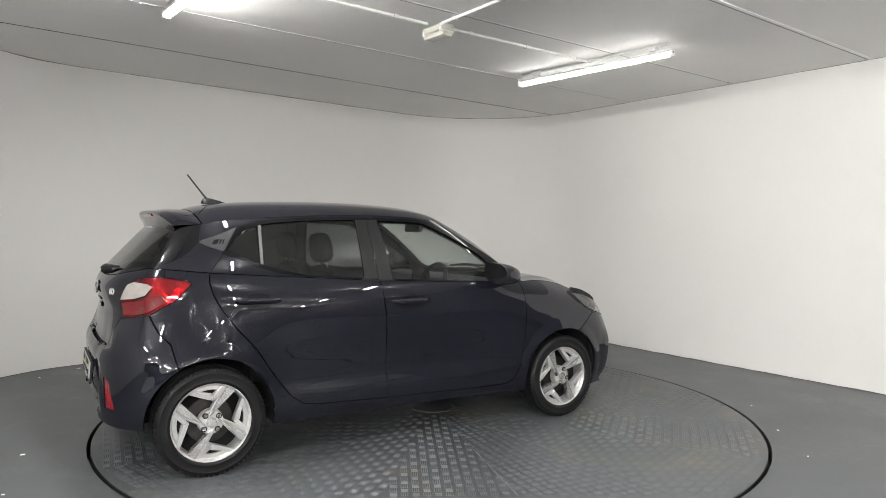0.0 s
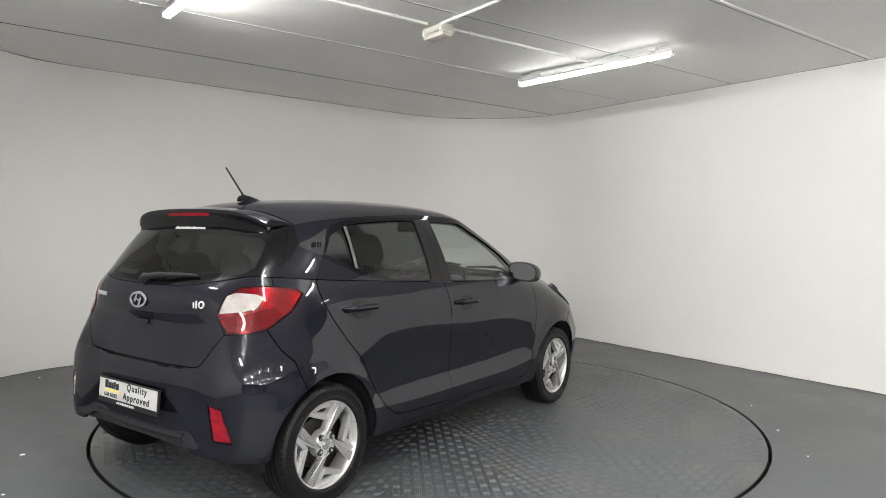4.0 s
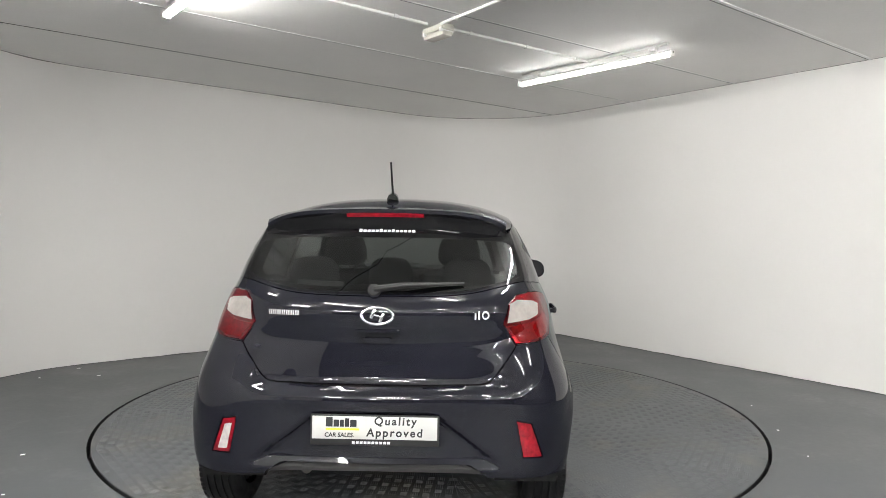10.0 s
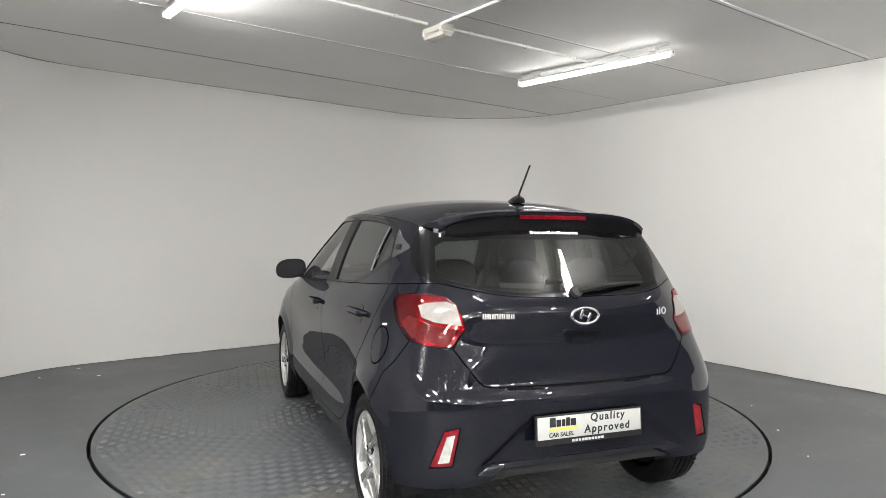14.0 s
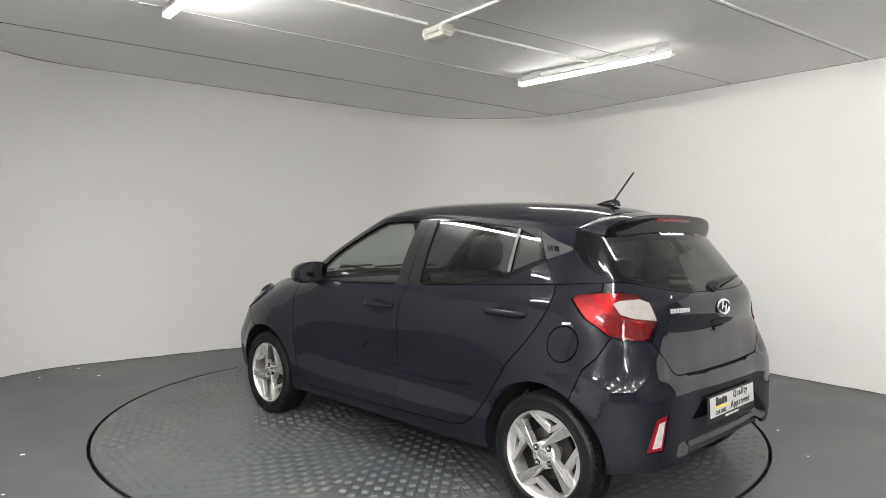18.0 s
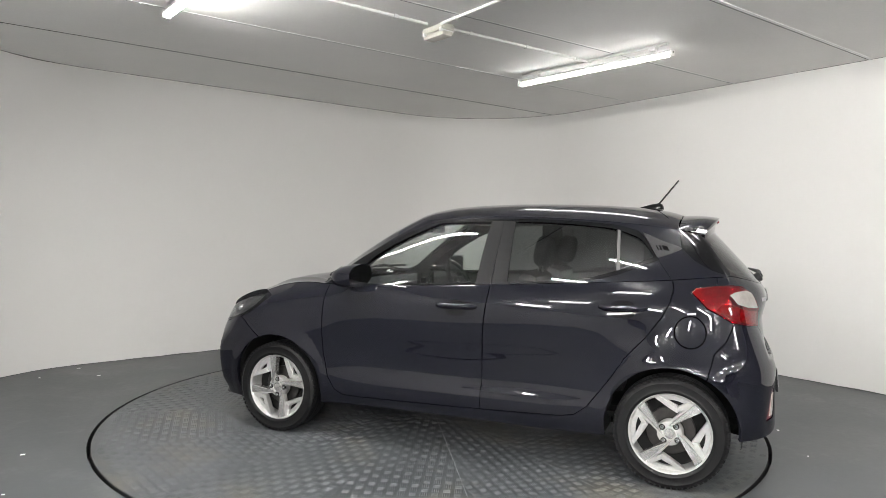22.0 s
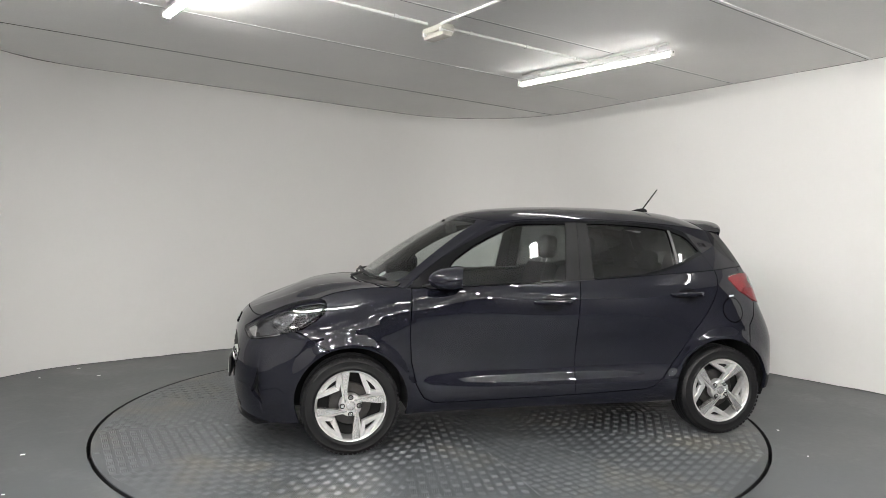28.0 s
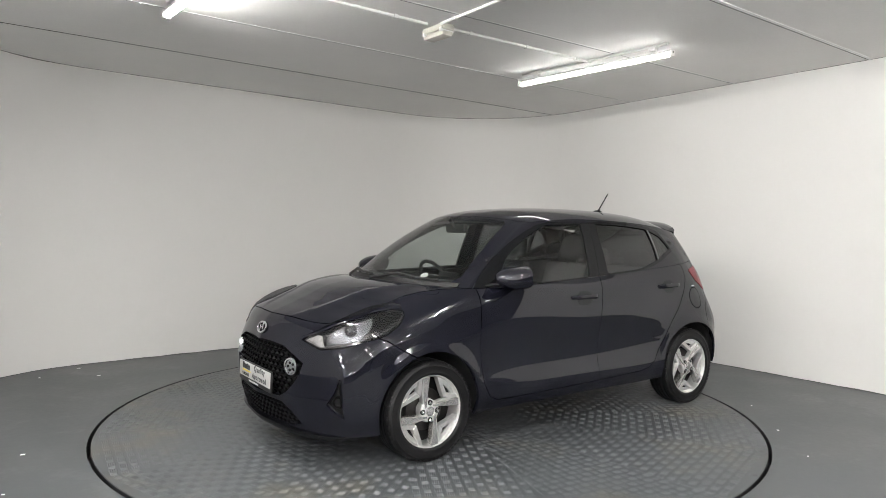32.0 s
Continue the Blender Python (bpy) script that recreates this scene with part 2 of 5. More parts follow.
part("diffuser", bm, CLEAR_COVER, bulk, "milky ribbed cover")
for x in (-0.10, 0.10):
    bm = bmesh.new()
    box(bm, x - 0.012, -0.062, -0.06, x + 0.012, 0.062, -0.03, bevel=0.004)
    part("clip", bm, FITTING, bulk)
bm = bmesh.new()
lathe(bm, [(0.0, -0.03), (0.010, -0.03), (0.012, -0.02), (0.012, 0.0)], 12, pose(0, 0, 0, 90))
stud = thing("ceiling_hook", "small black hook where the ceiling meets the wall", "hook", at=Matrix.Translation((2.97, 1.63, CEIL)))
part("hook", bm, BLACK, stud)


# ---- chips of paint and grit on the floor
chips = random.Random(7)
for x, y, r in ((-2.353, -1.126, 0.016), (-2.934, 0.939, 0.018), (2.335, -0.516, 0.014), (-3.261, 1.235, 0.02), (-3.388, 0.828, 0.012), (-2.099, -1.707, 0.011), (2.248, -1.039, 0.010), (2.459, 0.129, 0.009)):
    bm = bmesh.new()
    ring_v = [bm.verts.new((r * (0.7 + 0.5 * chips.random()) * math.cos(a), 0.6 * r * (0.7 + 0.5 * chips.random()) * math.sin(a), 0.0015)) for a in np.linspace(0, 2 * math.pi, 7, endpoint=False)]
    base_v = [bm.verts.new((v.co.x * 1.1, v.co.y * 1.1, 0.0)) for v in ring_v]
    tip = bm.verts.new((0, 0, 0.004))
    for k in range(7):
        bm.faces.new((ring_v[k], ring_v[(k + 1) % 7], tip))
        bm.faces.new((ring_v[k], ring_v[(k + 1) % 7], base_v[(k + 1) % 7], base_v[k]))
    ob = new("paint_chip", mesh_of(bm, "paint_chip", SEAM))
    ob.matrix_world = pose(x, y, 0.0, 0, 0, chips.uniform(0, 360))
    tagged(ob, "small white flake of paint on the floor", "debris", "paint flakes")


# ---- turntable: plates bolted on a round deck, with raised tread bars
turntable = thing("turntable", "round grey painted tread plate turntable flush with the floor", "turntable")
bm = bmesh.new()
n = 160
rims = [[bm.verts.new((r * math.cos(2 * math.pi * k / n), r * math.sin(2 * math.pi * k / n), z)) for k in range(n)] for r, z in ((DISC_R, -0.001), (DISC_R, -0.07))]
bm.faces.new(rims[1])
bm.faces.new(rims[0]).material_index = 1
for k in range(n):
    bm.faces.new((rims[0][k], rims[0][(k + 1) % n], rims[1][(k + 1) % n], rims[1][k]))
part("deck", bm, [BLACK, PLATE], turntable, smooth=False)


SECTORS, TURN = 16, radians(6.5)


def sector_plate(a0, a1):
    bm = bmesh.new()
    R, r0, g = DISC_R - 0.004, 0.16, 0.0006
    pts = []
    for r, k0, k1 in ((r0, 0, 4), (R, 12, 0)):
        n = max(k0, k1)
        for k in range(n + 1):
            f = k / n if r == R else 1 - k / n
            a = a0 + g / r + (a1 - a0 - 2 * g / r) * f
            pts.append((r * math.cos(a), r * math.sin(a)))
    up = [bm.verts.new((*p, 0.0025)) for p in pts]
    dn = [bm.verts.new((*p, -0.004)) for p in pts]
    bm.faces.new(up)
    for k in range(len(up)):
        bm.faces.new((up[k], up[(k + 1) % len(up)], dn[(k + 1) % len(up)], dn[k]))
    return bm


for q in range(SECTORS):
    part("plate", sector_plate(TURN + q * 2 * math.pi / SECTORS, TURN + (q + 1) * 2 * math.pi / SECTORS), PLATE, turntable, smooth=False)
bm = bmesh.new()
lathe(bm, [(0.0, 0.003), (0.157, 0.003), (0.157, -0.004)], 40, pose(0, 0, 0, 90))
part("centre_plate", bm, PLATE, turntable, smooth=False)

# square groups of four raised bars, turned a quarter from square to square, laid along each sector
verts, faces = [], []
PITCH = 0.0565
L, W, H = 0.0205, 0.0047, 0.0019
END_ON = [(-L, 0, 0), (-L * 0.78, W, 0), (L * 0.78, W, 0), (L, 0, 0), (L * 0.78, -W, 0), (-L * 0.78, -W, 0),
          (-L * 0.72, W * 0.4, H), (L * 0.72, W * 0.4, H), (L * 0.72, -W * 0.4, H), (-L * 0.72, -W * 0.4, H)]
BAR_FACES = [(0, 1, 6), (1, 2, 7, 6), (2, 3, 7), (3, 8, 7), (3, 4, 8), (4, 5, 9, 8), (5, 0, 9), (0, 6, 9), (6, 7, 8, 9)]
worn = random.Random(11)
for q in range(SECTORS):
    mid_a = TURN + (q + 0.5) * 2 * math.pi / SECTORS
    ca, sa = math.cos(mid_a), math.sin(mid_a)
    for i in range(int(DISC_R / PITCH) + 1):
        for j in range(-8, 9):
            u0, w0 = (i + 0.5) * PITCH, j * PITCH
            r = math.hypot(u0, w0)
            if r > DISC_R - 0.030 or r < 0.20 or u0 * math.tan(math.pi / SECTORS) - abs(w0) < 0.004:
                continue
            along = (i + j) % 2
            low = 0.35 + 0.65 * min(1.0, max(0.0, 0.5 + 1.6 * noise.noise(Vector((ca * u0 * 1.4 - sa * w0 * 1.4, sa * u0 * 1.4 + ca * w0 * 1.4, 4.0)))))
            for d in (-0.0165, -0.0055, 0.0055, 0.0165):
                o = len(verts)
                for u, w, h in END_ON:
                    x, y = (u0 + u, w0 + w + d) if along else (u0 + w + d, w0 + u)
                    verts.append((ca * x - sa * y, sa * x + ca * y, 0.0025 + h * low))
                faces += [tuple(o + k for k in f) for f in BAR_FACES]
me = bpy.data.meshes.new("tread_pattern")
me.from_pydata(verts, [], faces)
me.materials.append(BARS)
bars = new("tread_pattern", me)
bars.parent = turntable
tagged(bars, "raised worn tread bars", kind="stuff")


import functools

# ---- the car's shape: x forward from the middle of the wheelbase, y to its left, z up
AXLE, TYRE_R = 1.2125, 0.291
remember = functools.lru_cache(maxsize=None)


def cubic(ts, vs, t):
    """A smooth curve through values vs at rising places ts (vs may be arrays)."""
    n = len(ts)
    if t <= ts[0]:
        return vs[0]
    if t >= ts[-1]:
        return vs[-1]
    i = 0
    while ts[i + 1] < t:
        i += 1
    h = ts[i + 1] - ts[i]
    d = (vs[i + 1] - vs[i]) / h
    dl = (vs[i] - vs[i - 1]) / (ts[i] - ts[i - 1]) if i > 0 else d
    dr = (vs[i + 2] - vs[i + 1]) / (ts[i + 2] - ts[i + 1]) if i + 2 < n else d
    m0, m1 = (d + dl) / 2 if i > 0 else d, (d + dr) / 2 if i + 2 < n else d
    u = (t - ts[i]) / h
    return (vs[i] * (1 + 2 * u) * (1 - u) ** 2 + m0 * h * u * (1 - u) ** 2 + vs[i + 1] * u * u * (3 - 2 * u) - m1 * h * u * u * (1 - u))


# widest outline in plan, from the middle of the tail round to the middle of the nose
PLAN_PTS = [(-1.745, 0), (-1.738, 0.25), (-1.712, 0.50), (-1.655, 0.675), (-1.56, 0.780), (-1.40, 0.828), (-1.2, 0.842), (-0.8, 0.838),
            (-0.2, 0.837), (0.4, 0.838), (0.8, 0.840), (1.05, 0.842), (1.25, 0.845), (1.45, 0.828), (1.62, 0.770), (1.76, 0.650),
            (1.855, 0.450), (1.905, 0.22), (1.925, 0)]
_k = np.arange(len(PLAN_PTS), dtype=float)
_pp = np.array(PLAN_PTS)
_kk = np.linspace(0, len(PLAN_PTS) - 1, 721)
_fine = np.array([cubic(_k, _pp, t) for t in _kk])
_len = np.concatenate([[0], np.cumsum(np.hypot(*np.diff(_fine, axis=0).T))])
S_END = float(_len[-1])
_ss = np.linspace(0, S_END, 61)
_px = [float(v) for v in np.interp(_ss, _len, _fine[:, 0])]
_py = [float(v) for v in np.interp(_ss, _len, _fine[:, 1])]
_ss = [float(v) for v in _ss]


@remember
def plan_at(s):
    """Place and outward normal on the widest outline; s beyond the nose or tail crosses to the other side."""
    side = 1.0
    if s < 0:
        s, side = -s, -1.0
    if s > S_END:
        s, side = 2 * S_END - s, -1.0
    e = 0.01
    x, y = cubic(_ss, _px, s), cubic(_ss, _py, s)
    a, b = max(s - e, 0), min(s + e, S_END)
    tx, ty = cubic(_ss, _px, b) - cubic(_ss, _px, a), cubic(_ss, _py, b) - cubic(_ss, _py, a)
    if s < e or s > S_END - e:
        ty0 = 1.0 if s < e else -1.0
        f = min(s, S_END - s) / e
        tx, ty = tx * f, ty * f + ty0 * (1 - f) * 1e-3 if f < 1 else ty
    k = math.hypot(tx, ty) or 1.0
    nx, ny = -ty / k, tx / k
    return x, y * side, nx, ny * side


def s_x(x):
    """Distance along the outline at which the flank reaches x."""
    return float(np.interp(x, _fine[60:-60, 0], _len[60:-60]))


def s_tail(y):
    return float(np.interp(y, _fine[:260, 1], _len[:260]))


def s_nose(y):
    return float(np.interp(-y, -_fine[-300:, 1], _len[-300:]))


Z_LEVELS = [0.14, 0.22, 0.30, 0.38, 0.46, 0.55, 0.63, 0.70, 0.78, 0.86, 0.92, 0.98, 1.04, 1.10, 1.20]
# how far the skin lies inside the widest outline, level by level, at stations along it
STATIONS = [
    (0.0, [.10, .05, .010, .012, .014, .014, .014, .050, .068, .078, .062, .055, .085, .150, .300]),
    (s_tail(0.45), [.10, .05, .010, .010, .012, .012, .012, .040, .060, .078, .070, .068, .092, .150, .290]),
    (s_tail(0.68), [.09, .05, .015, .008, .008, .010, .014, .028, .048, .072, .090, .112, .142, .180, .240]),
    (s_x(-1.42), [.10, .06, .022, .010, .004, .000, .005, .018, .040, .060, .078, .100, .130, .164, .210]),
    (s_x(-1.2), [.10, .06, .030, .014, .004, .000, .000, .010, .028, .042, .052, .066, .094, .126, .170]),
    (s_x(-0.75), [.085, .045, .014, .008, .026, .027, .021, .012, .008, .012, .024, .044, .074, .100, .145]),
    (s_x(0.0), [.085, .045, .014, .010, .032, .031, .022, .012, .007, .010, .018, .040, .078, .110, .150]),
    (s_x(0.70), [.085, .050, .018, .012, .022, .023, .017, .010, .006, .010, .022, .045, .080, .115, .150]),
    (s_x(1.05), [.10, .060, .030, .014, .004, .000, .000, .001, .010, .028, .070, .165, .260, .330, .400]),
    (s_x(1.28), [.10, .060, .030, .010, .000, .000, .000, .004, .022, .075, .150, .260, .340, .400, .460]),
    (s_x(1.50), [.08, .055, .028, .010, .004, .000, .004, .014, .050, .140, .240, .330, .400, .450, .500]),
    (s_x(1.68), [.07, .045, .024, .008, .000, .000, .004, .018, .060, .150, .250, .340, .400, .450, .500]),
    (s_nose(0.30), [.06, .030, .010, .002, .000, .000, .004, .020, .060, .160, .260, .340, .400, .450, .500]),
    (S_END, [.05, .025, .006, .000, .000, .000, .004, .020, .060, .160, .260, .340, .400, .450, .500]),
]
_st = [a for a, _ in STATIONS]
_cols = [np.array([v[k] for _, v in STATIONS]) for k in range(len(Z_LEVELS))]
_rows = np.array([v for _, v in STATIONS])


@remember
def inset_row(s):
    """Mirrored at nose and tail, and evened out along the outline."""
    out = np.zeros(len(Z_LEVELS))
    for k, w in ((-2, 1), (-1, 2), (0, 3), (1, 2), (2, 1)):
        a = abs(s + 0.045 * k)
        out = out + w / 9 * np.array(cubic(_st, _rows, 2 * S_END - a if a > S_END else a))
    return [float(v) for v in out]


def ease(t):
    t = min(1.0, max(0.0, t))
    return t * t * (3 - 2 * t)


def inset(s, z):
    s = abs(s)
    s = 2 * S_END - s if s > S_END else s
    row = inset_row(s)
    d = cubic(Z_LEVELS, row, z)
    f = max(min((s - 0.50) / 0.12, (1.50 - s) / 0.25, 1.0), min((s - 3.50) / 0.2, (4.25 - s) / 0.15, 1.0), 0.0)
    if f:   # soft corners fore and aft
        soft = sum(w * cubic(Z_LEVELS, row, z + 0.03 * k) for k, w in ((-2, 1), (-1, 2), (0, 3), (1, 2), (2, 1))) / 9
        d += (soft - d) * f
    if 4.02 < s < 4.24 and 0.22 < z < 0.62:   # upright edge beside the fog lamp
        d -= 0.020 * max(0.0, 1 - ((4.13 - s) / 0.11 if s < 4.13 else (s - 4.13) / 0.035)) * min(1.0, (0.62 - z) / 0.12, (z - 0.22) / 0.06)
    if 0.30 < s < 1.42 and z < 0.90:   # full rear corner below the lamps
        d -= 0.030 * ease((s - 0.30) / 0.36) * ease((1.42 - s) / 0.55) * ease((0.90 - z) / 0.30)
    if s > 3.86 and z < 0.72:   # full front corner below the headlamps
        d -= 0.030 * ease((s - 3.86) / 0.30) * (0.45 + 0.55 * ease((4.75 - s) / 0.35)) * ease((0.72 - z) / 0.20)
    if s < 0.62 and z > 0.6765:   # the tailgate stands back behind the bumper's ledge
        d += 0.018 * max(0.0, 1 - (z - 0.6765) / 0.15) * min(1.0, (0.62 - s) / 0.10)
    if s < 0.6 and 0.33 < z < 0.6:   # recess for the rear plate
        w = 0.275 + (0.565 - z) * 1.35
        f = min(1.0, max(0.0, (w - s) / 0.075)) * min(1.0, max(0.0, (0.578 - z) / 0.035), (z - 0.33) / 0.05)
        d += 0.028 * f * f * (3 - 2 * f)
    return d


@remember
def tub(s, z, deeper=0.0):
    """The lower body's skin at s along the outline, at height z."""
    x, y, nx, ny = plan_at(s)
    d = inset(s, z) + deeper
    px, py = x - nx * d, y - ny * d
    for ax in (AXLE, -AXLE):   # flared lips round the wheel arches
        r = math.hypot(px - ax, z - 0.30)
        if r < 0.43 and abs(py) > 0.6:
            f = max(0.0, 1 - abs(r - 0.335) / 0.085) if r > 0.335 else 1.0
            f = f * f * (3 - 2 * f)
            py += 0.013 * f * (1 if py > 0 else -1)
    return (px, py, z)


# height at which the lower body ends: under the rear glass, along the waist, at the bonnet's edge
_tops = [(0.0, 1.045), (s_tail(0.35), 1.055), (s_tail(0.56), 1.085), (s_tail(0.68), 1.10), (s_x(-1.42), 1.095), (s_x(-1.2), 1.078), (s_x(-0.7), 1.045),
         (s_x(-0.3), 1.020), (s_x(0.0), 1.005), (s_x(0.5), 0.985), (s_x(0.88), 0.973), (s_x(1.05), 0.972), (s_x(1.28), 0.944),
         (s_x(1.50), 0.882), (s_x(1.68), 0.830), (s_nose(0.60), 0.800), (s_nose(0.25), 0.808), (S_END, 0.808)]
_ts, _tz = [a for a, _ in _tops], [b for _, b in _tops]


@remember
def top_z(s):
    s = abs(s)
    s = 2 * S_END - s if s > S_END else s
    return float(cubic(_ts, _tz, s))


S_A = s_x(0.90)       # foot of the windscreen pillar
S_W = S_A + 0.78      # middle of the windscreen
# foot of the glass: the waist to the pillar, then the cowl
_cowl = [(S_A, None), (S_A + 0.10, (0.945, 0.625, 0.975)), (S_A + 0.30, (1.035, 0.45, 0.980)), (S_A + 0.54, (1.095, 0.24, 0.985)), (S_W, (1.115, 0.0, 0.987))]
_cowl[0] = (S_A, tub(S_A, top_z(S_A)))
_cs, _cp = [a for a, _ in _cowl], np.array([p for _, p in _cowl])
# head of the glass: top of the rear window, the roof rail, the header over the windscreen
_head = [(0.0, (-1.400, 0.0, 1.330)), (s_tail(0.30), (-1.392, 0.28, 1.327)), (s_tail(0.60), (-1.350, 0.535, 1.312)), (s_x(-1.50), (-1.27, 0.578, 1.330)),
         (s_x(-1.25), (-1.10, 0.597, 1.359)), (s_x(-0.8), (-0.72, 0.609, 1.392)), (s_x(-0.2), (-0.24, 0.615, 1.408)), (s_x(0.30), (0.06, 0.608, 1.400)),
         (s_x(0.65), (0.19, 0.590, 1.388)), (S_A, (0.285, 0.550, 1.383)), (S_A + 0.2, (0.355, 0.44, 1.400)), (S_A + 0.5, (0.415, 0.20, 1.419)), (S_W, (0.430, 0.0, 1.424))]
_hs, _hp = [a for a, _ in _head], np.array([p for _, p in _head])


@remember
def foot(s):
    a = abs(s)
    mirrored = -1.0 if s < 0 else 1.0
    if a > S_W:
        a, mirrored = 2 * S_W - a, -mirrored
    p = np.array(tub(a, top_z(a))) if a <= S_A else cubic(_cs, _cp, a)
    return np.array((p[0], p[1] * mirrored, p[2]))


@remember
def head(s):
    a = abs(s)
    mirrored = -1.0 if s < 0 else 1.0
    if a > S_W:
        a, mirrored = 2 * S_W - a, -mirrored
    p = cubic(_hs, _hp, a)
    return np.array((p[0], p[1] * mirrored, p[2]))


_bow = [(0.0, 0.000), (s_tail(0.6), 0.004), (s_x(-1.2), 0.012), (0.5 * (s_x(-1.2) + S_A), 0.014), (S_A, 0.015), (S_A + 0.12, 0.026), (S_A + 0.3, 0.024), (S_W, 0.022)]
_bs, _bv = [a for a, _ in _bow], [b for _, b in _bow]


@remember
def house_normal(s):
    e = 0.01
    t = foot(s + e) - foot(s - e) + head(s + e) - head(s - e)
    n = np.cross(head(s) - foot(s), t)
    a = abs(s) if abs(s) <= S_W else 2 * S_W - abs(s)
    return n / (np.linalg.norm(n) or 1), cubic(_bs, _bv, a)


@remember
def house(s, v, deeper=0.0):
    """The glasshouse's skin: v runs from the waist (0) to the roof (1)."""
    p, q = foot(s), head(s)
    n, bow = house_normal(s)
    o = p + (q - p) * v + n * (4 * v * (1 - v) * bow - deeper)
    return (float(o[0]), float(o[1]), float(o[2]))


def coons(b0, b1, l0, l1, u, v, crown):
    """A patch between four edges: b0, b1 across (u), l0, l1 along (v)."""
    p = b0(u) * (1 - v) + b1(u) * v + l0(v) * (1 - u) + l1(v) * u
    p = p - (b0(0) * (1 - u) * (1 - v) + b0(1) * u * (1 - v) + b1(0) * (1 - u) * v + b1(1) * u * v)
    w = 2 * u - 1
    p[2] += crown * (1 - w ** 4) * (1 - (2 * v - 1) ** 8)
    return (float(p[0]), float(p[1]), float(p[2]))


S_H = s_nose(0.60)    # corner of the bonnet above the headlamp


MIRROR = np.array((1.0, -1.0, 1.0))


@remember
def bonnet_nose(a):
    s = S_H + (2 * S_END - 2 * S_H) * a
    return np.array(tub(s, top_z(s)))


@remember
def bonnet_left(b):
    s = S_H + (S_A - S_H) * b
    return np.array(tub(s, top_z(s)))


def bonnet(u, v):
    cowl = lambda a: foot(S_A + (2 * S_W - 2 * S_A) * a)
    x, y, z = coons(bonnet_nose, cowl, bonnet_left, lambda b: bonnet_left(b) * MIRROR, u, v, 0.009)
    w = abs(2 * u - 1)
    line = 0.40 + 0.36 * v       # two raised lines that spread towards the windscreen
    rise = 0.007 * math.exp(-((w - line) / 0.16) ** 2) if w > line else 0.007 * math.exp(-((w - line) / 0.035) ** 2)
    return (x, y, z + rise * min(1.0, 6 * v) * min(1.0, 6 * (1 - v)))


S_R = s_x(-1.41)      # where the roof ends and the spoiler begins


def roof(u, v):
    a0 = head(S_R)
    tail = lambda a: np.array((a0[0] - 0.01 * (1 - (2 * a - 1) ** 2), a0[1] * (1 - 2 * a), a0[2] + (1.428 - a0[2]) * (1 - abs(2 * a - 1) ** 2.6)))
    header = lambda a: head(S_A + (2 * S_W - 2 * S_A) * a)
    left = lambda b: head(S_R + (S_A - S_R) * b)
    right = lambda b: left(b) * np.array((1, -1, 1))
    return coons(tail, header, left, right, u, v, 0.026)


# ---- skins: flat sheets in the shape's own coordinates are cut into panels, then laid on the shape
def smooth_line(pts, k=6, closed=True):
    out, n = [], len(pts)
    for i in range(n if closed else n - 1):
        p = [np.array(pts[(i + j) % n] if closed else pts[min(max(i + j, 0), n - 1)], float) for j in (-1, 0, 1, 2)]
        for t in np.linspace(0, 1, k, endpoint=False):
            out.append(tuple(0.5 * (2 * p[1] + (p[2] - p[0]) * t + (2 * p[0] - 5 * p[1] + 4 * p[2] - p[3]) * t * t + (3 * p[1] - p[0] - 3 * p[2] + p[3]) * t ** 3)))
    return out if closed else out + [tuple(pts[-1])]


def in_poly(x, y, poly):
    c, j = False, len(poly) - 1
    for i in range(len(poly)):
        (xi, yi), (xj, yj) = poly[i], poly[j]
        if (yi > y) != (yj > y) and x < (xj - xi) * (y - yi) / (yj - yi) + xi:
            c = not c
        j = i
    return c


def grid_sheet(a0, a1, na, lo, hi, nb):
    """A flat sheet; lo and hi give its edges over a."""
    bm = bmesh.new()
    g = []
    for i in range(na + 1):
        a = a0 + (a1 - a0) * i / na
        l, h = lo(a), hi(a)
        g.append([bm.verts.new((a, l + (h - l) * j / nb, 0)) for j in range(nb + 1)])
    for i in range(na):
        for j in range(nb):
            bm.faces.new((g[i][j], g[i + 1][j], g[i + 1][j + 1], g[i][j + 1]))
    return bm


def knife(bm, poly):
    for (ax, ay), (bx, by) in zip(poly, poly[1:] + poly[:1]):
        dx, dy = bx - ax, by - ay
        length = math.hypot(dx, dy)
        if length < 1e-6:
            continue
        nx, ny = -dy / length, dx / length
        hit = []
        lo_x, hi_x, lo_y, hi_y = min(ax, bx) - 1e-5, max(ax, bx) + 1e-5, min(ay, by) - 1e-5, max(ay, by) + 1e-5
        for f in bm.faces:
            vs = [v.co for v in f.verts]
            if max(v.x for v in vs) < lo_x or min(v.x for v in vs) > hi_x or max(v.y for v in vs) < lo_y or min(v.y for v in vs) > hi_y:
                continue
            d = [(v.x - ax) * nx + (v.y - ay) * ny for v in vs]
            if min(d) < -1e-6 and max(d) > 1e-6:
                hit.append(f)
        if hit:
            geom = hit + list({e for f in hit for e in f.edges}) + list({v for f in hit for v in f.verts})
            bmesh.ops.bisect_plane(bm, geom=geom, dist=1e-6, plane_co=(ax, ay, 0), plane_no=(nx, ny, 0))


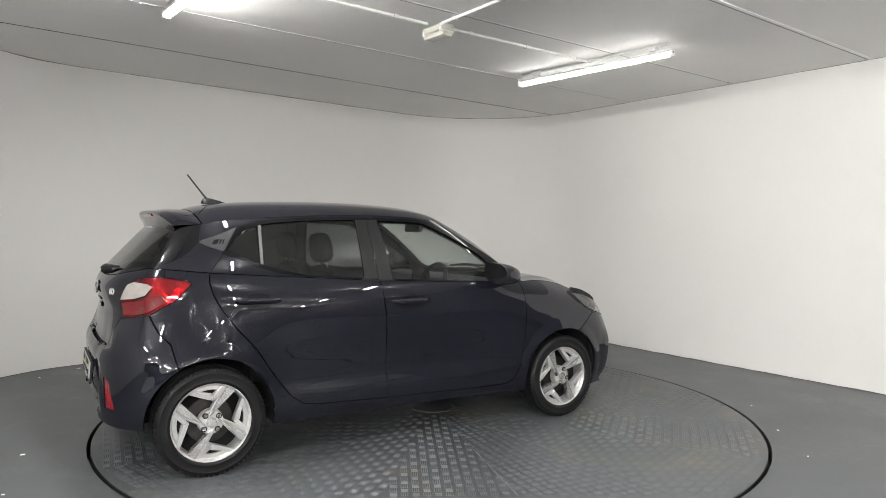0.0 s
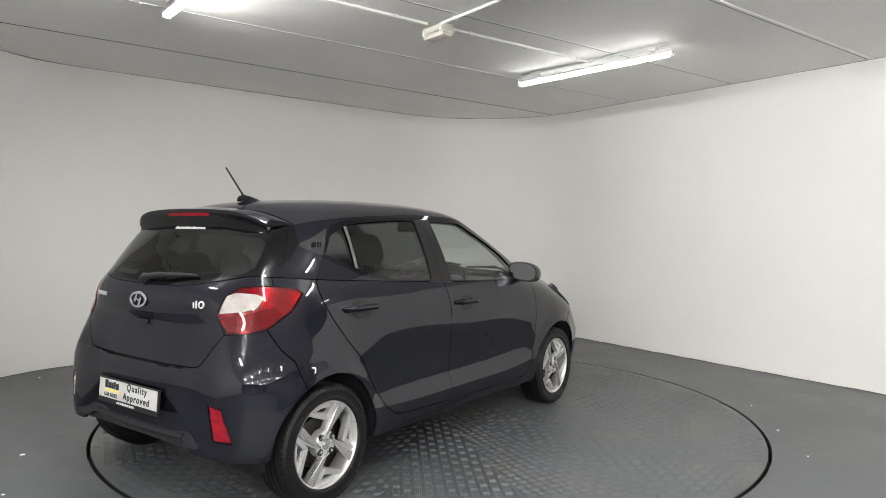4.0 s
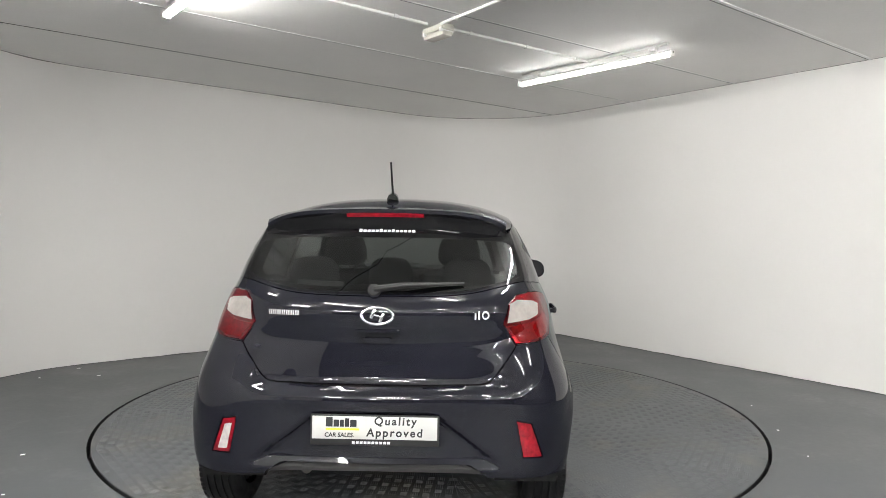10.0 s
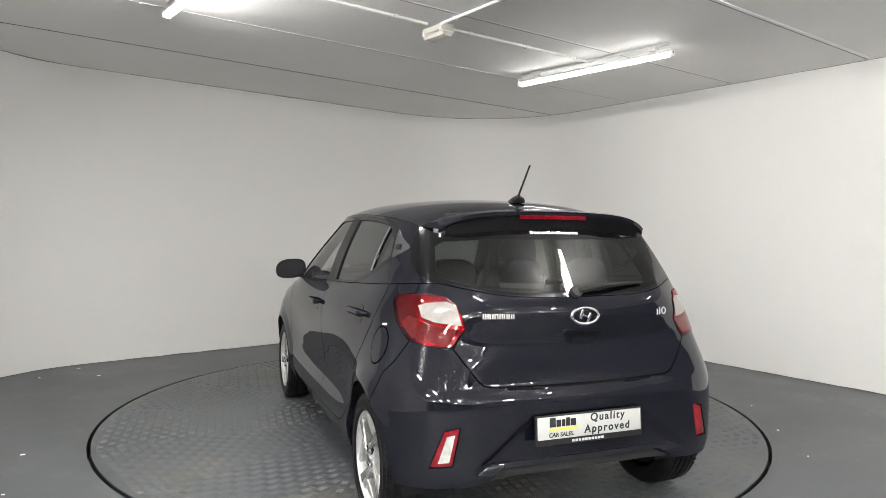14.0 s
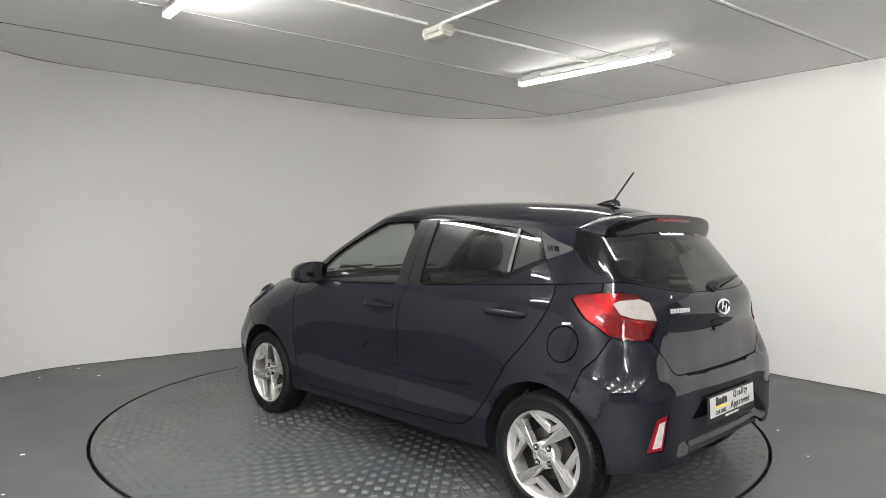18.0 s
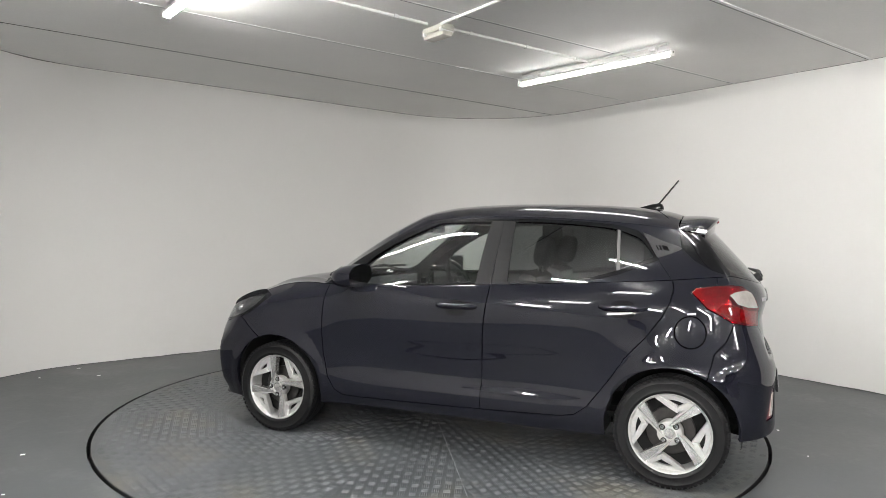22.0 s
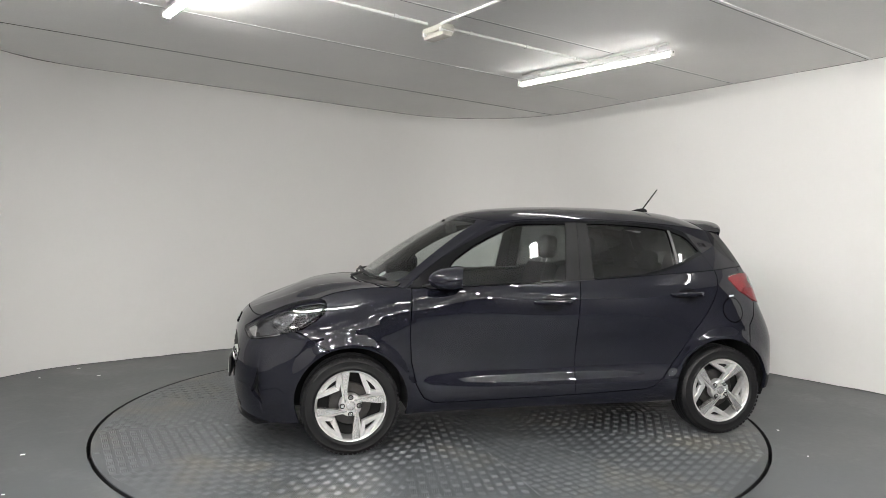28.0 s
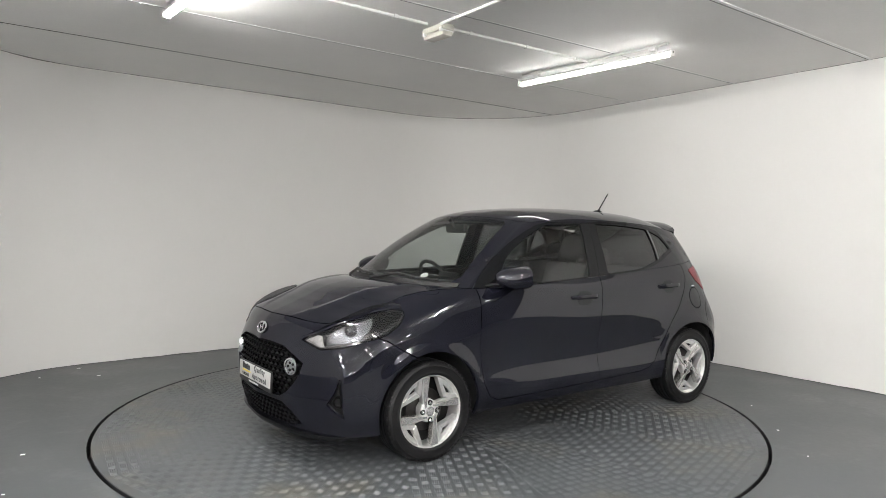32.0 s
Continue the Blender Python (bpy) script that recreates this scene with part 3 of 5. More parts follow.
def take(bm, poly):
    """Cut poly out of the sheet and return that piece as a sheet of its own."""
    knife(bm, poly)
    inside = []
    for f in bm.faces:
        c = f.calc_center_median()
        if in_poly(c.x, c.y, poly):
            inside.append(f)
    piece, made = bmesh.new(), {}
    for f in inside:
        for v in f.verts:
            if v not in made:
                made[v] = piece.verts.new(v.co)
        piece.faces.new([made[v] for v in f.verts])
    bmesh.ops.delete(bm, geom=inside, context="FACES")
    return piece


def skin(name, bm, fn, material, parent, label="", side=0, seam=None, gap=0.0032, lip=0.02, lift=0.0, flip_y=True):
    """Lay a cut sheet on the shape fn. side 1: left, -1: mirrored to the right, 0: both halves as one panel, joined at seam."""
    bmesh.ops.remove_doubles(bm, verts=bm.verts, dist=2e-5)
    on_seam = lambda v: side == 0 and seam is not None and any(abs(v.co.x - q) < 1e-4 for q in seam)
    rim = [e for e in bm.edges if len(e.link_faces) == 1 and not (on_seam(e.verts[0]) and on_seam(e.verts[1]))]
    move = {}
    for e in rim:
        a, b = e.verts
        d = (b.co - a.co)
        if d.length < 1e-7:
            continue
        n = Vector((-d.y, d.x, 0)).normalized()
        if (e.link_faces[0].calc_center_median() - a.co).dot(n) < 0:
            n = -n
        for v in (a, b):
            move.setdefault(v, []).append(n)
    shift = {}
    for v, ns in move.items():
        m = sum(ns, Vector()).normalized() * gap
        if on_seam(v):
            m.x = 0
        shift[v] = m
    verts, norms, index = [], [], {}
    for v in bm.verts:
        c = v.co + shift.get(v, Vector())
        e = 0.002
        p = Vector(fn(c.x, c.y))
        da = Vector(fn(c.x + e, c.y)) - Vector(fn(c.x - e, c.y))
        db = Vector(fn(c.x, c.y + e)) - Vector(fn(c.x, c.y - e))
        n = db.cross(da)
        n = n.normalized() if n.length > 1e-12 else Vector((0, 0, 1))
        if n.dot(p - Vector((0, 0, 0.55))) < 0:
            n = -n
        index[v] = len(verts)
        verts.append(p + n * lift)
        norms.append(n)
    faces = [[index[v] for v in f.verts] for f in bm.faces]
    inner, lips = {}, []
    for e in rim:
        for v in e.verts:
            if v not in inner:
                inner[v] = len(verts)
                k = index[v]
                verts.append(verts[k] - norms[k] * lip)
                norms.append(norms[k])
        a, b = e.verts
        lips.append([index[a], index[b], inner[b], inner[a]])
    bm.free()
    V, N, F, L = list(verts), list(norms), list(faces), list(lips)
    flip = Vector((1, -1, 1))
    if side == -1:
        V, N = [v * flip for v in V], [n * flip for n in N]
    elif side == 0:
        k = len(verts)
        V += [v * flip for v in verts]
        N += [n * flip for n in norms]
        same = {}
        for i in range(k):
            same[i + k] = i if abs(verts[i].y) < 2e-4 else i + k
        F += [[same[i + k] for i in f] for f in faces]
        L += [[same[i + k] for i in f] for f in lips]
    for f in F:
        up = Vector()
        for i, j in zip(f, f[1:] + f[:1]):
            up += V[i].cross(V[j])
        if up.dot(N[f[0]]) < 0:
            f.reverse()
    me = bpy.data.meshes.new(name)
    me.from_pydata(V, [], F + L)
    me.materials.append(material)
    flags = [True] * len(F) + [False] * len(L)
    me.polygons.foreach_set("use_smooth", flags)
    loop_n = []
    for i, p in enumerate(me.polygons):
        for vi in p.vertices:
            loop_n.append(tuple(N[vi]) if i < len(F) else (0.0, 0.0, 0.0))
    me.normals_split_custom_set(loop_n)
    ob = new(name, me)
    ob.parent = parent
    if label:
        ob["label"] = label
    return ob


# ---- the car's body
CAR_ON_DISC = Matrix.Translation((-0.5275, 0.158, 0.0))
car = thing("car", "dark blue-grey metallic five-door hatchback parked on the turntable", "car")

PAINT = mat("dark_blue_grey_paint", (0.0066, 0.0069, 0.0112), 0.5, coat=0.9, spec=0.0, vary=0.06, scale=700)
GLOSS = mat("gloss_black", (0.004, 0.004, 0.0045), 0.06, spec=0.33, vary=0.1, scale=20)
SATIN = mat("satin_black_trim", (0.011, 0.011, 0.0115), 0.42, spec=0.18, vary=0.1, scale=60, bump=0.05, bump_scale=400)
RUBBER = mat("black_plastic", (0.009, 0.009, 0.0095), 0.6, vary=0.15, scale=40, bump=0.08, bump_scale=300)
LINER = mat("dark_liner", (0.005, 0.005, 0.005), 0.9, vary=0.2, scale=15)
GREY_TRIM = mat("grey_plastic_trim", (0.024, 0.024, 0.026), 0.5, spec=0.3, vary=0.08, scale=90, bump=0.05, bump_scale=500)
DIVIDER = mat("grey_divider", (0.10, 0.10, 0.10), 0.45, spec=0.3, vary=0.05, scale=40)
RED_LENS = mat("red_lens", (0.20, 0.003, 0.010), 0.2, coat=0.7, spec=0.3, vary=0.35, scale=60)
LAMP_BOWL = mat("lamp_reflector", (0.85, 0.80, 0.80), 0.16, metal=0.9, vary=0.45, scale=26, bump=1.0, bump_scale=55)
INSERT = mat("clear_lamp_insert", (0.23, 0.205, 0.195), 0.3, spec=0.3, coat=0.3, vary=0.22, scale=14, bump=0.3, bump_scale=60)
DEEP_RED = mat("deep_red_lens", (0.30, 0.003, 0.028), 0.35, coat=0.2, spec=0.3, vary=0.5, scale=55, bump=0.4, bump_scale=150)
CLEAR_LENS = mat("frosted_clear_lens", (0.42, 0.40, 0.38), 0.15, coat=0.8, vary=0.3, scale=45, bump=0.3, bump_scale=120)
LETTER = mat("bright_badge_metal", (0.60, 0.60, 0.60), 0.25, metal=0.35, vary=0.05, scale=40)
FACETS = mat("faceted_reflector", (0.20, 0.20, 0.21), 0.22, metal=0.95, vary=0.2, scale=40, bump=0.9, bump_scale=45)
CHROME = mat("chrome", (0.78, 0.78, 0.79), 0.10, metal=1.0, vary=0.04, scale=30)
ALLOY = mat("silver_alloy", (0.68, 0.67, 0.66), 0.30, metal=0.75, vary=0.08, scale=60)
ALLOY_DARK = mat("machined_alloy", (0.64, 0.63, 0.62), 0.25, metal=0.85, vary=0.1, scale=40)
MIRROR_GLASS = mat("dark_mirror_glass", (0.14, 0.14, 0.145), 0.04, metal=1.0)
STEEL = mat("brake_steel", (0.06, 0.057, 0.055), 0.45, metal=0.9, vary=0.15, scale=50)
TYRE = mat("tyre_rubber", (0.006, 0.006, 0.0065), 0.5, spec=0.28, vary=0.2, scale=25, bump=0.1, bump_scale=200, rough_vary=0.1)
WHITE = mat("white_plate", (0.50, 0.50, 0.485), 0.35, coat=0.3, vary=0.03, scale=12)
INK = mat("black_print", (0.012, 0.012, 0.014), 0.5, vary=0.1, scale=50)
YELLOW = mat("yellow_print", (0.80, 0.62, 0.04), 0.5, vary=0.08, scale=50)
PALE = mat("pale_print", (0.62, 0.63, 0.64), 0.4, vary=0.06, scale=50)
CLOTH = mat("dark_seat_cloth", (0.018, 0.018, 0.020), 0.9, vary=0.2, scale=30)
DASH = mat("dark_grey_dashboard", (0.045, 0.046, 0.05), 0.6, vary=0.1, scale=30, bump=0.1, bump_scale=300)
BOWL = mat("bright_lamp_bowl", (0.15, 0.15, 0.155), 0.22, metal=0.85, vary=0.15, scale=40)
PALE_TRIM = mat("pale_grey_lining", (0.32, 0.32, 0.31), 0.8, vary=0.08, scale=20)


def glass(name, tint):
    """Thin pane: tinted light passes, the sky of lamps mirrors by the angle."""
    m = bpy.data.materials.new(name)
    m.use_nodes = True
    nt = m.node_tree
    nt.nodes.clear()
    out = nt.nodes.new("ShaderNodeOutputMaterial")
    mix = nt.nodes.new("ShaderNodeMixShader")
    clear = nt.nodes.new("ShaderNodeBsdfTransparent")
    clear.inputs[0].default_value = (*tint, 1)
    gloss = nt.nodes.new("ShaderNodeBsdfGlossy")
    gloss.inputs["Roughness"].default_value = 0.02
    lay = nt.nodes.new("ShaderNodeLayerWeight")
    lay.inputs[0].default_value = 0.5
    power = nt.nodes.new("ShaderNodeMath")
    power.operation = "POWER"
    power.inputs[1].default_value = 4.5
    nt.links.new(lay.outputs["Facing"], power.inputs[0])
    fac = nt.nodes.new("ShaderNodeMath")
    fac.operation = "MULTIPLY_ADD"
    fac.inputs[1].default_value, fac.inputs[2].default_value = 0.9, 0.075
    nt.links.new(power.outputs[0], fac.inputs[0])
    nt.links.new(fac.outputs[0], mix.inputs[0])
    nt.links.new(clear.outputs[0], mix.inputs[1])
    nt.links.new(gloss.outputs[0], mix.inputs[2])
    nt.links.new(mix.outputs[0], out.inputs[0])
    return m


GLASS = glass("window_glass", (0.74, 0.78, 0.76))
TINTED = glass("tinted_glass", (0.17, 0.18, 0.18))
LAMP_GLASS = glass("lamp_glass", (0.86, 0.87, 0.88))
REAR_TINT = glass("rear_tinted_glass", (0.14, 0.155, 0.15))
RED_GLASS = glass("red_lamp_glass", (0.55, 0.008, 0.040))

_floor = [(0.0, 0.318), (s_tail(0.42), 0.310), (s_tail(0.56), 0.300), (s_tail(0.66), 0.292), (s_x(-1.4), 0.282), (s_x(-0.8), 0.235), (s_x(0.0), 0.235), (s_x(0.8), 0.225), (s_x(1.5), 0.19), (s_nose(0.4), 0.172), (S_END, 0.168)]
bottom_z = lambda s: float(cubic([a for a, _ in _floor], [b for _, b in _floor], s))


def ring(cs, cz, r, n=40):
    return [(cs + r * math.cos(2 * math.pi * k / n), cz + r * math.sin(2 * math.pi * k / n)) for k in range(n)]


# lower body, left half
half = grid_sheet(0.0, S_END, 190, bottom_z, top_z, 34)
for ax in (AXLE, -AXLE):
    take(half, ring(s_x(ax), 0.302, 0.333)).free()

FRONT_DOOR = [(3.257, 1.200), (3.251, 0.958), (3.263, 0.815), (3.267, 0.690), (3.257, 0.540), (3.225, 0.400), (3.180, 0.322), (3.120, 0.292), (2.985, 0.290), (2.435, 0.300), (2.216, 0.305), (2.215, 0.560), (2.203, 0.800), (2.185, 0.960), (2.177, 1.020), (2.177, 1.200)]
REAR_DOOR = [(2.177, 1.200), (2.177, 1.020), (2.185, 0.960), (2.203, 0.800), (2.215, 0.560), (2.216, 0.305), (1.935, 0.315), (1.755, 0.322), (1.680, 0.337), (1.610, 0.390), (1.490, 0.553), (1.420, 0.665), (1.320, 0.775), (1.240, 0.885), (1.200, 0.965), (1.185, 1.033), (1.197, 1.100), (1.205, 1.200)]
TAIL_LAMP = [(1.092, 1.018), (1.07, 1.037), (0.95, 1.053), (0.79, 1.056), (0.655, 1.049), (0.588, 1.013), (0.550, 0.928), (0.615, 0.846), (0.735, 0.850), (0.872, 0.870), (1.005, 0.937)]
HATCH = [(-0.1, 0.676), (0.245, 0.678), (0.43, 0.683), (0.47, 0.69), (0.50, 0.713), (0.608, 0.840), (0.550, 0.928), (0.588, 1.013), (0.655, 1.049), (0.79, 1.056), (0.945, 1.053), (0.942, 1.3), (-0.1, 1.3)]
REAR_BUMPER = [(-0.1, 0.0), (-0.1, 0.676), (0.245, 0.678), (0.43, 0.683), (0.47, 0.69), (0.50, 0.713), (0.608, 0.842), (0.735, 0.850), (0.860, 0.866), (0.920, 0.777), (0.98, 0.72), (1.01, 0.62), (1.05, 0.45), (1.05, 0.0)]
REFLECTOR = [(0.646, 0.526), (0.583, 0.540), (0.612, 0.388), (0.700, 0.382)]
DIFFUSER = [(-0.1, 0.1), (-0.1, 0.368), (0.345, 0.368), (0.40, 0.350), (0.455, 0.318), (0.48, 0.24), (0.49, 0.1)]
HEAD_LAMP = [(4.437, 0.704), (4.325, 0.745), (4.225, 0.786), (4.12, 0.818), (4.03, 0.843), (3.92, 0.860), (3.80, 0.872), (3.757, 0.862), (3.765, 0.838), (3.815, 0.790), (3.90, 0.742), (3.95, 0.726), (4.08, 0.692), (4.19, 0.673), (4.28, 0.662)]
FRONT_BUMPER = [(3.62, 0.0), (3.62, 0.60), (3.73, 0.615), (3.807, 0.656), (3.89, 0.71), (3.945, 0.727), (4.08, 0.692), (4.19, 0.673), (4.28, 0.662), (4.437, 0.704), (4.325, 0.745), (4.225, 0.786), (4.225, 1.0), (5.0, 1.0), (5.0, 0.0)]
GRILLE = [(5.0, 0.656), (4.70, 0.659), (4.58, 0.650), (4.463, 0.614), (4.385, 0.580), (4.40, 0.525), (4.45, 0.462), (4.52, 0.405), (4.59, 0.370), (5.0, 0.355)]
LOW_GRILLE = [(5.0, 0.330), (4.57, 0.336), (4.48, 0.298), (4.413, 0.240), (4.50, 0.212), (4.65, 0.198), (5.0, 0.194)]
FOG_POD = [(4.225, 0.370), (4.185, 0.425), (4.147, 0.520), (4.137, 0.420), (4.130, 0.303), (4.185, 0.330)]

lamp_sheet = take(half, TAIL_LAMP)
hatch_sheet = take(half, HATCH)
bumper_r = take(half, REAR_BUMPER)
for off in (0.0, 0.037, 0.075):   # the edges of the plate recess
    knife(bumper_r, [(0.275 - off, 0.565), (0.592 - off, 0.33), (-0.1, 0.33), (-0.1, 0.565)])
for level in (0.578, 0.543):
    knife(bumper_r, [(-0.1, level), (0.32, level), (0.32, 0.9), (-0.1, 0.9)])
reflector_sheet = take(bumper_r, REFLECTOR)
diffuser_sheet = take(bumper_r, DIFFUSER)
head_sheet = take(half, HEAD_LAMP)
bumper_f = take(half, FRONT_BUMPER)
take(bumper_f, GRILLE).free()
take(bumper_f, LOW_GRILLE).free()
take(bumper_f, FOG_POD).free()
fdoor_sheet = take(half, FRONT_DOOR)
rdoor_sheet = take(half, REAR_DOOR)

S_BOTH = (0.0, S_END)
doors = {}
for sd in (1, -1):
    skin("side_panel", half.copy(), tub, PAINT, car, side=sd)
    doors["front", sd] = skin("front_door", fdoor_sheet.copy(), tub, PAINT, car, side=sd)
    doors["rear", sd] = skin("rear_door", rdoor_sheet.copy(), tub, PAINT, car, side=sd)
    tl = skin("tail_lamp", lamp_sheet.copy(), lambda s, z: tub(s, z, 0.012), LAMP_BOWL, car, "glossy red tail lamp with a clear insert", side=sd, gap=0.001)
    skin("red_cover", lamp_sheet.copy(), tub, RED_GLASS, tl, "red lamp cover", side=sd, lift=0.004, gap=0.002)
    ins = grid_sheet(0.5, 1.0, 40, lambda a: 0.85, lambda a: 1.06, 16)
    skin("clear_insert", take(ins, [(0.568, 0.934), (0.592, 1.012), (0.640, 1.026), (0.80, 1.018), (0.868, 1.006), (0.80, 0.962), (0.70, 0.944)]), tub, INSERT, tl, "frosted clear lens", side=sd, lift=0.0055, gap=0, lip=0.004)
    skin("lower_lens", take(ins, [(0.575, 0.918), (0.70, 0.929), (0.80, 0.947), (0.92, 0.964), (0.96, 0.93), (0.86, 0.882), (0.72, 0.862), (0.63, 0.859)]), tub, DEEP_RED, tl, side=sd, lift=0.0005, gap=0, lip=0.004)
    ins.free()
    rf = skin("rear_reflector", reflector_sheet.copy(), tub, RED_LENS, car, "red rear reflector", side=sd, lift=-0.004, gap=0.002)
    if sd == 1:
        ins = grid_sheet(0.5, 0.75, 30, lambda a: 0.36, lambda a: 0.56, 20)
        skin("reverse_lens", take(ins, [(0.634, 0.505), (0.603, 0.512), (0.625, 0.404), (0.668, 0.400)]), tub, CLEAR_LENS, rf, "clear reversing lens", side=sd, lift=-0.001, gap=0, lip=0.004)
        ins.free()
hatch = skin("tailgate", hatch_sheet, tub, PAINT, car, side=0, seam=S_BOTH)
rear_bumper = skin("rear_bumper", bumper_r, tub, PAINT, car, side=0, seam=S_BOTH)
diffuser = skin("rear_diffuser", diffuser_sheet, lambda s, z: tub(s, z, 0.03), RUBBER, car, "black plastic diffuser", side=0, seam=S_BOTH)
front_bumper = skin("front_bumper", bumper_f, tub, PAINT, car, side=0, seam=S_BOTH)

# dark liner just inside, seen through the gaps
lin = grid_sheet(0.0, S_END, 120, lambda s: bottom_z(s) + 0.02, lambda s: top_z(s) - 0.012, 16)
for ax in (AXLE, -AXLE):
    take(lin, ring(s_x(ax), 0.302, 0.36)).free()
take(lin, [(-0.1, 0.1), (-0.1, 0.40), (0.50, 0.40), (0.53, 0.1)]).free()
take(lin, HEAD_LAMP).free()
skin("inner_liner", lin, lambda s, z: tub(s, z, 0.045), LINER, car, "black inner liner", side=0, seam=S_BOTH, gap=0)

# bonnet and roof
skin("bonnet", grid_sheet(0.0, 0.5, 26, lambda a: 0.0, lambda a: 1.0, 30), bonnet, PAINT, car, side=0, seam=(0.5,), gap=0.003, lip=0.025)
skin("roof", grid_sheet(0.0, 0.5, 30, lambda a: 0.0, lambda a: 1.0, 40), roof, PAINT, car, side=0, seam=(0.5,), gap=0.002)

# glasshouse, left half
gh = grid_sheet(0.0, S_W, 200, lambda a: 0.0, lambda a: 1.0, 30)
REAR_GLASS = [(-0.1, 0.02), (0.41, 0.02), (0.66, 0.05), (0.745, 0.11), (0.77, 0.2), (0.765, 0.6), (0.75, 0.93), (0.72, 1.1), (-0.1, 1.1)]
D_PILLAR = [(0.40, -0.1), (0.66, 0.05), (0.745, 0.11), (0.77, 0.2), (0.765, 0.6), (0.75, 0.93), (0.72, 1.1), (0.965, 1.1), (0.995, 0.9), (1.047, 0.60), (1.02, 0.35), (0.95, 0.14), (0.82, 0.0), (0.70, -0.1)]
BADGE = [(1.250, 0.850), (1.145, 0.700), (1.063, 0.612), (1.051, 0.578), (1.063, 0.545), (1.135, 0.460), (1.213, 0.385), (1.227, 0.400), (1.235, 0.600)]
REAR_FRAME = [(2.173, -0.100), (2.177, 0.955), (1.935, 0.965), (1.685, 0.965), (1.485, 0.955), (1.375, 0.940), (1.275, 0.865), (1.250, 0.720), (1.227, 0.400), (1.221, 0.345), (1.455, 0.115), (1.555, 0.055), (1.725, -0.005), (1.755, -0.100)]
REAR_PANE = [(2.083, 0.030), (2.086, 0.915), (1.885, 0.918), (1.689, 0.910), (1.485, 0.890), (1.407, 0.868), (1.475, 0.165), (1.595, 0.085), (1.735, 0.030)]
QUARTER_PANE = [(1.378, 0.845), (1.297, 0.745), (1.273, 0.680), (1.242, 0.400), (1.450, 0.182)]
FRONT_FRAME = [(2.177, -0.100), (2.177, 0.955), (2.535, 0.960), (2.885, 0.965), (3.075, 0.930), (3.195, 0.820), (3.270, 0.620), (3.297, 0.400), (3.290, 0.150), (3.257, -0.100)]
FRONT_PANE = [(2.271, 0.020), (2.285, 0.905), (2.585, 0.915), (2.875, 0.918), (2.995, 0.860), (3.105, 0.745), (3.170, 0.600), (3.190, 0.420), (3.155, 0.220), (3.090, 0.020)]
SCREEN = [(S_W + 0.1, 0.03), (S_A + 0.42, 0.03), (S_A + 0.13, 0.05), (S_A + 0.085, 0.12), (S_A + 0.105, 0.5), (S_A + 0.15, 0.92), (S_A + 0.19, 0.965), (S_A + 0.4, 0.975), (S_W + 0.1, 0.98)]
strip_sheet = grid_sheet(1.36, 1.49, 24, lambda a: 0.10, lambda a: 0.92, 24)
strip = take(strip_sheet, [(1.402, 0.862), (1.384, 0.850), (1.449, 0.180), (1.468, 0.168)])
strip_sheet.free()
rear_glass = take(gh, REAR_GLASS)
rear_band = take(rear_glass, [(-0.2, 0.86), (0.40, 0.86), (0.60, 0.83), (0.70, 0.70), (0.715, 0.40), (0.71, 0.16), (0.64, 0.085), (0.41, 0.05), (-0.2, 0.05), (-0.2, -0.1), (0.9, -0.1), (0.9, 1.2), (-0.2, 1.2)])
d_pillar = take(gh, D_PILLAR)
tailgate_trim = take(d_pillar, [(0.3, -0.2), (0.945, -0.2), (0.945, 0.0), (0.968, 0.30), (0.970, 0.47), (0.950, 0.80), (0.918, 1.2), (0.3, 1.2)])
badge = take(gh, BADGE)
rframe = take(gh, REAR_FRAME)
rpane = take(rframe, REAR_PANE)
qpane = take(rframe, QUARTER_PANE)
fframe = take(gh, FRONT_FRAME)
fpane = take(fframe, FRONT_PANE)
rpost = take(rframe, [(2.07, 0.0), (2.07, 0.93), (2.30, 0.93), (2.30, 0.0)])
fpost = take(fframe, [(2.07, 0.0), (2.07, 0.93), (2.29, 0.93), (2.29, 0.0)])
screen = take(gh, SCREEN)
upper_door = take(gh, [(1.201, -0.1), (1.201, 0.05), (1.225, 0.345), (1.455, 0.115), (1.555, 0.055), (1.725, -0.005), (1.755, -0.1)])
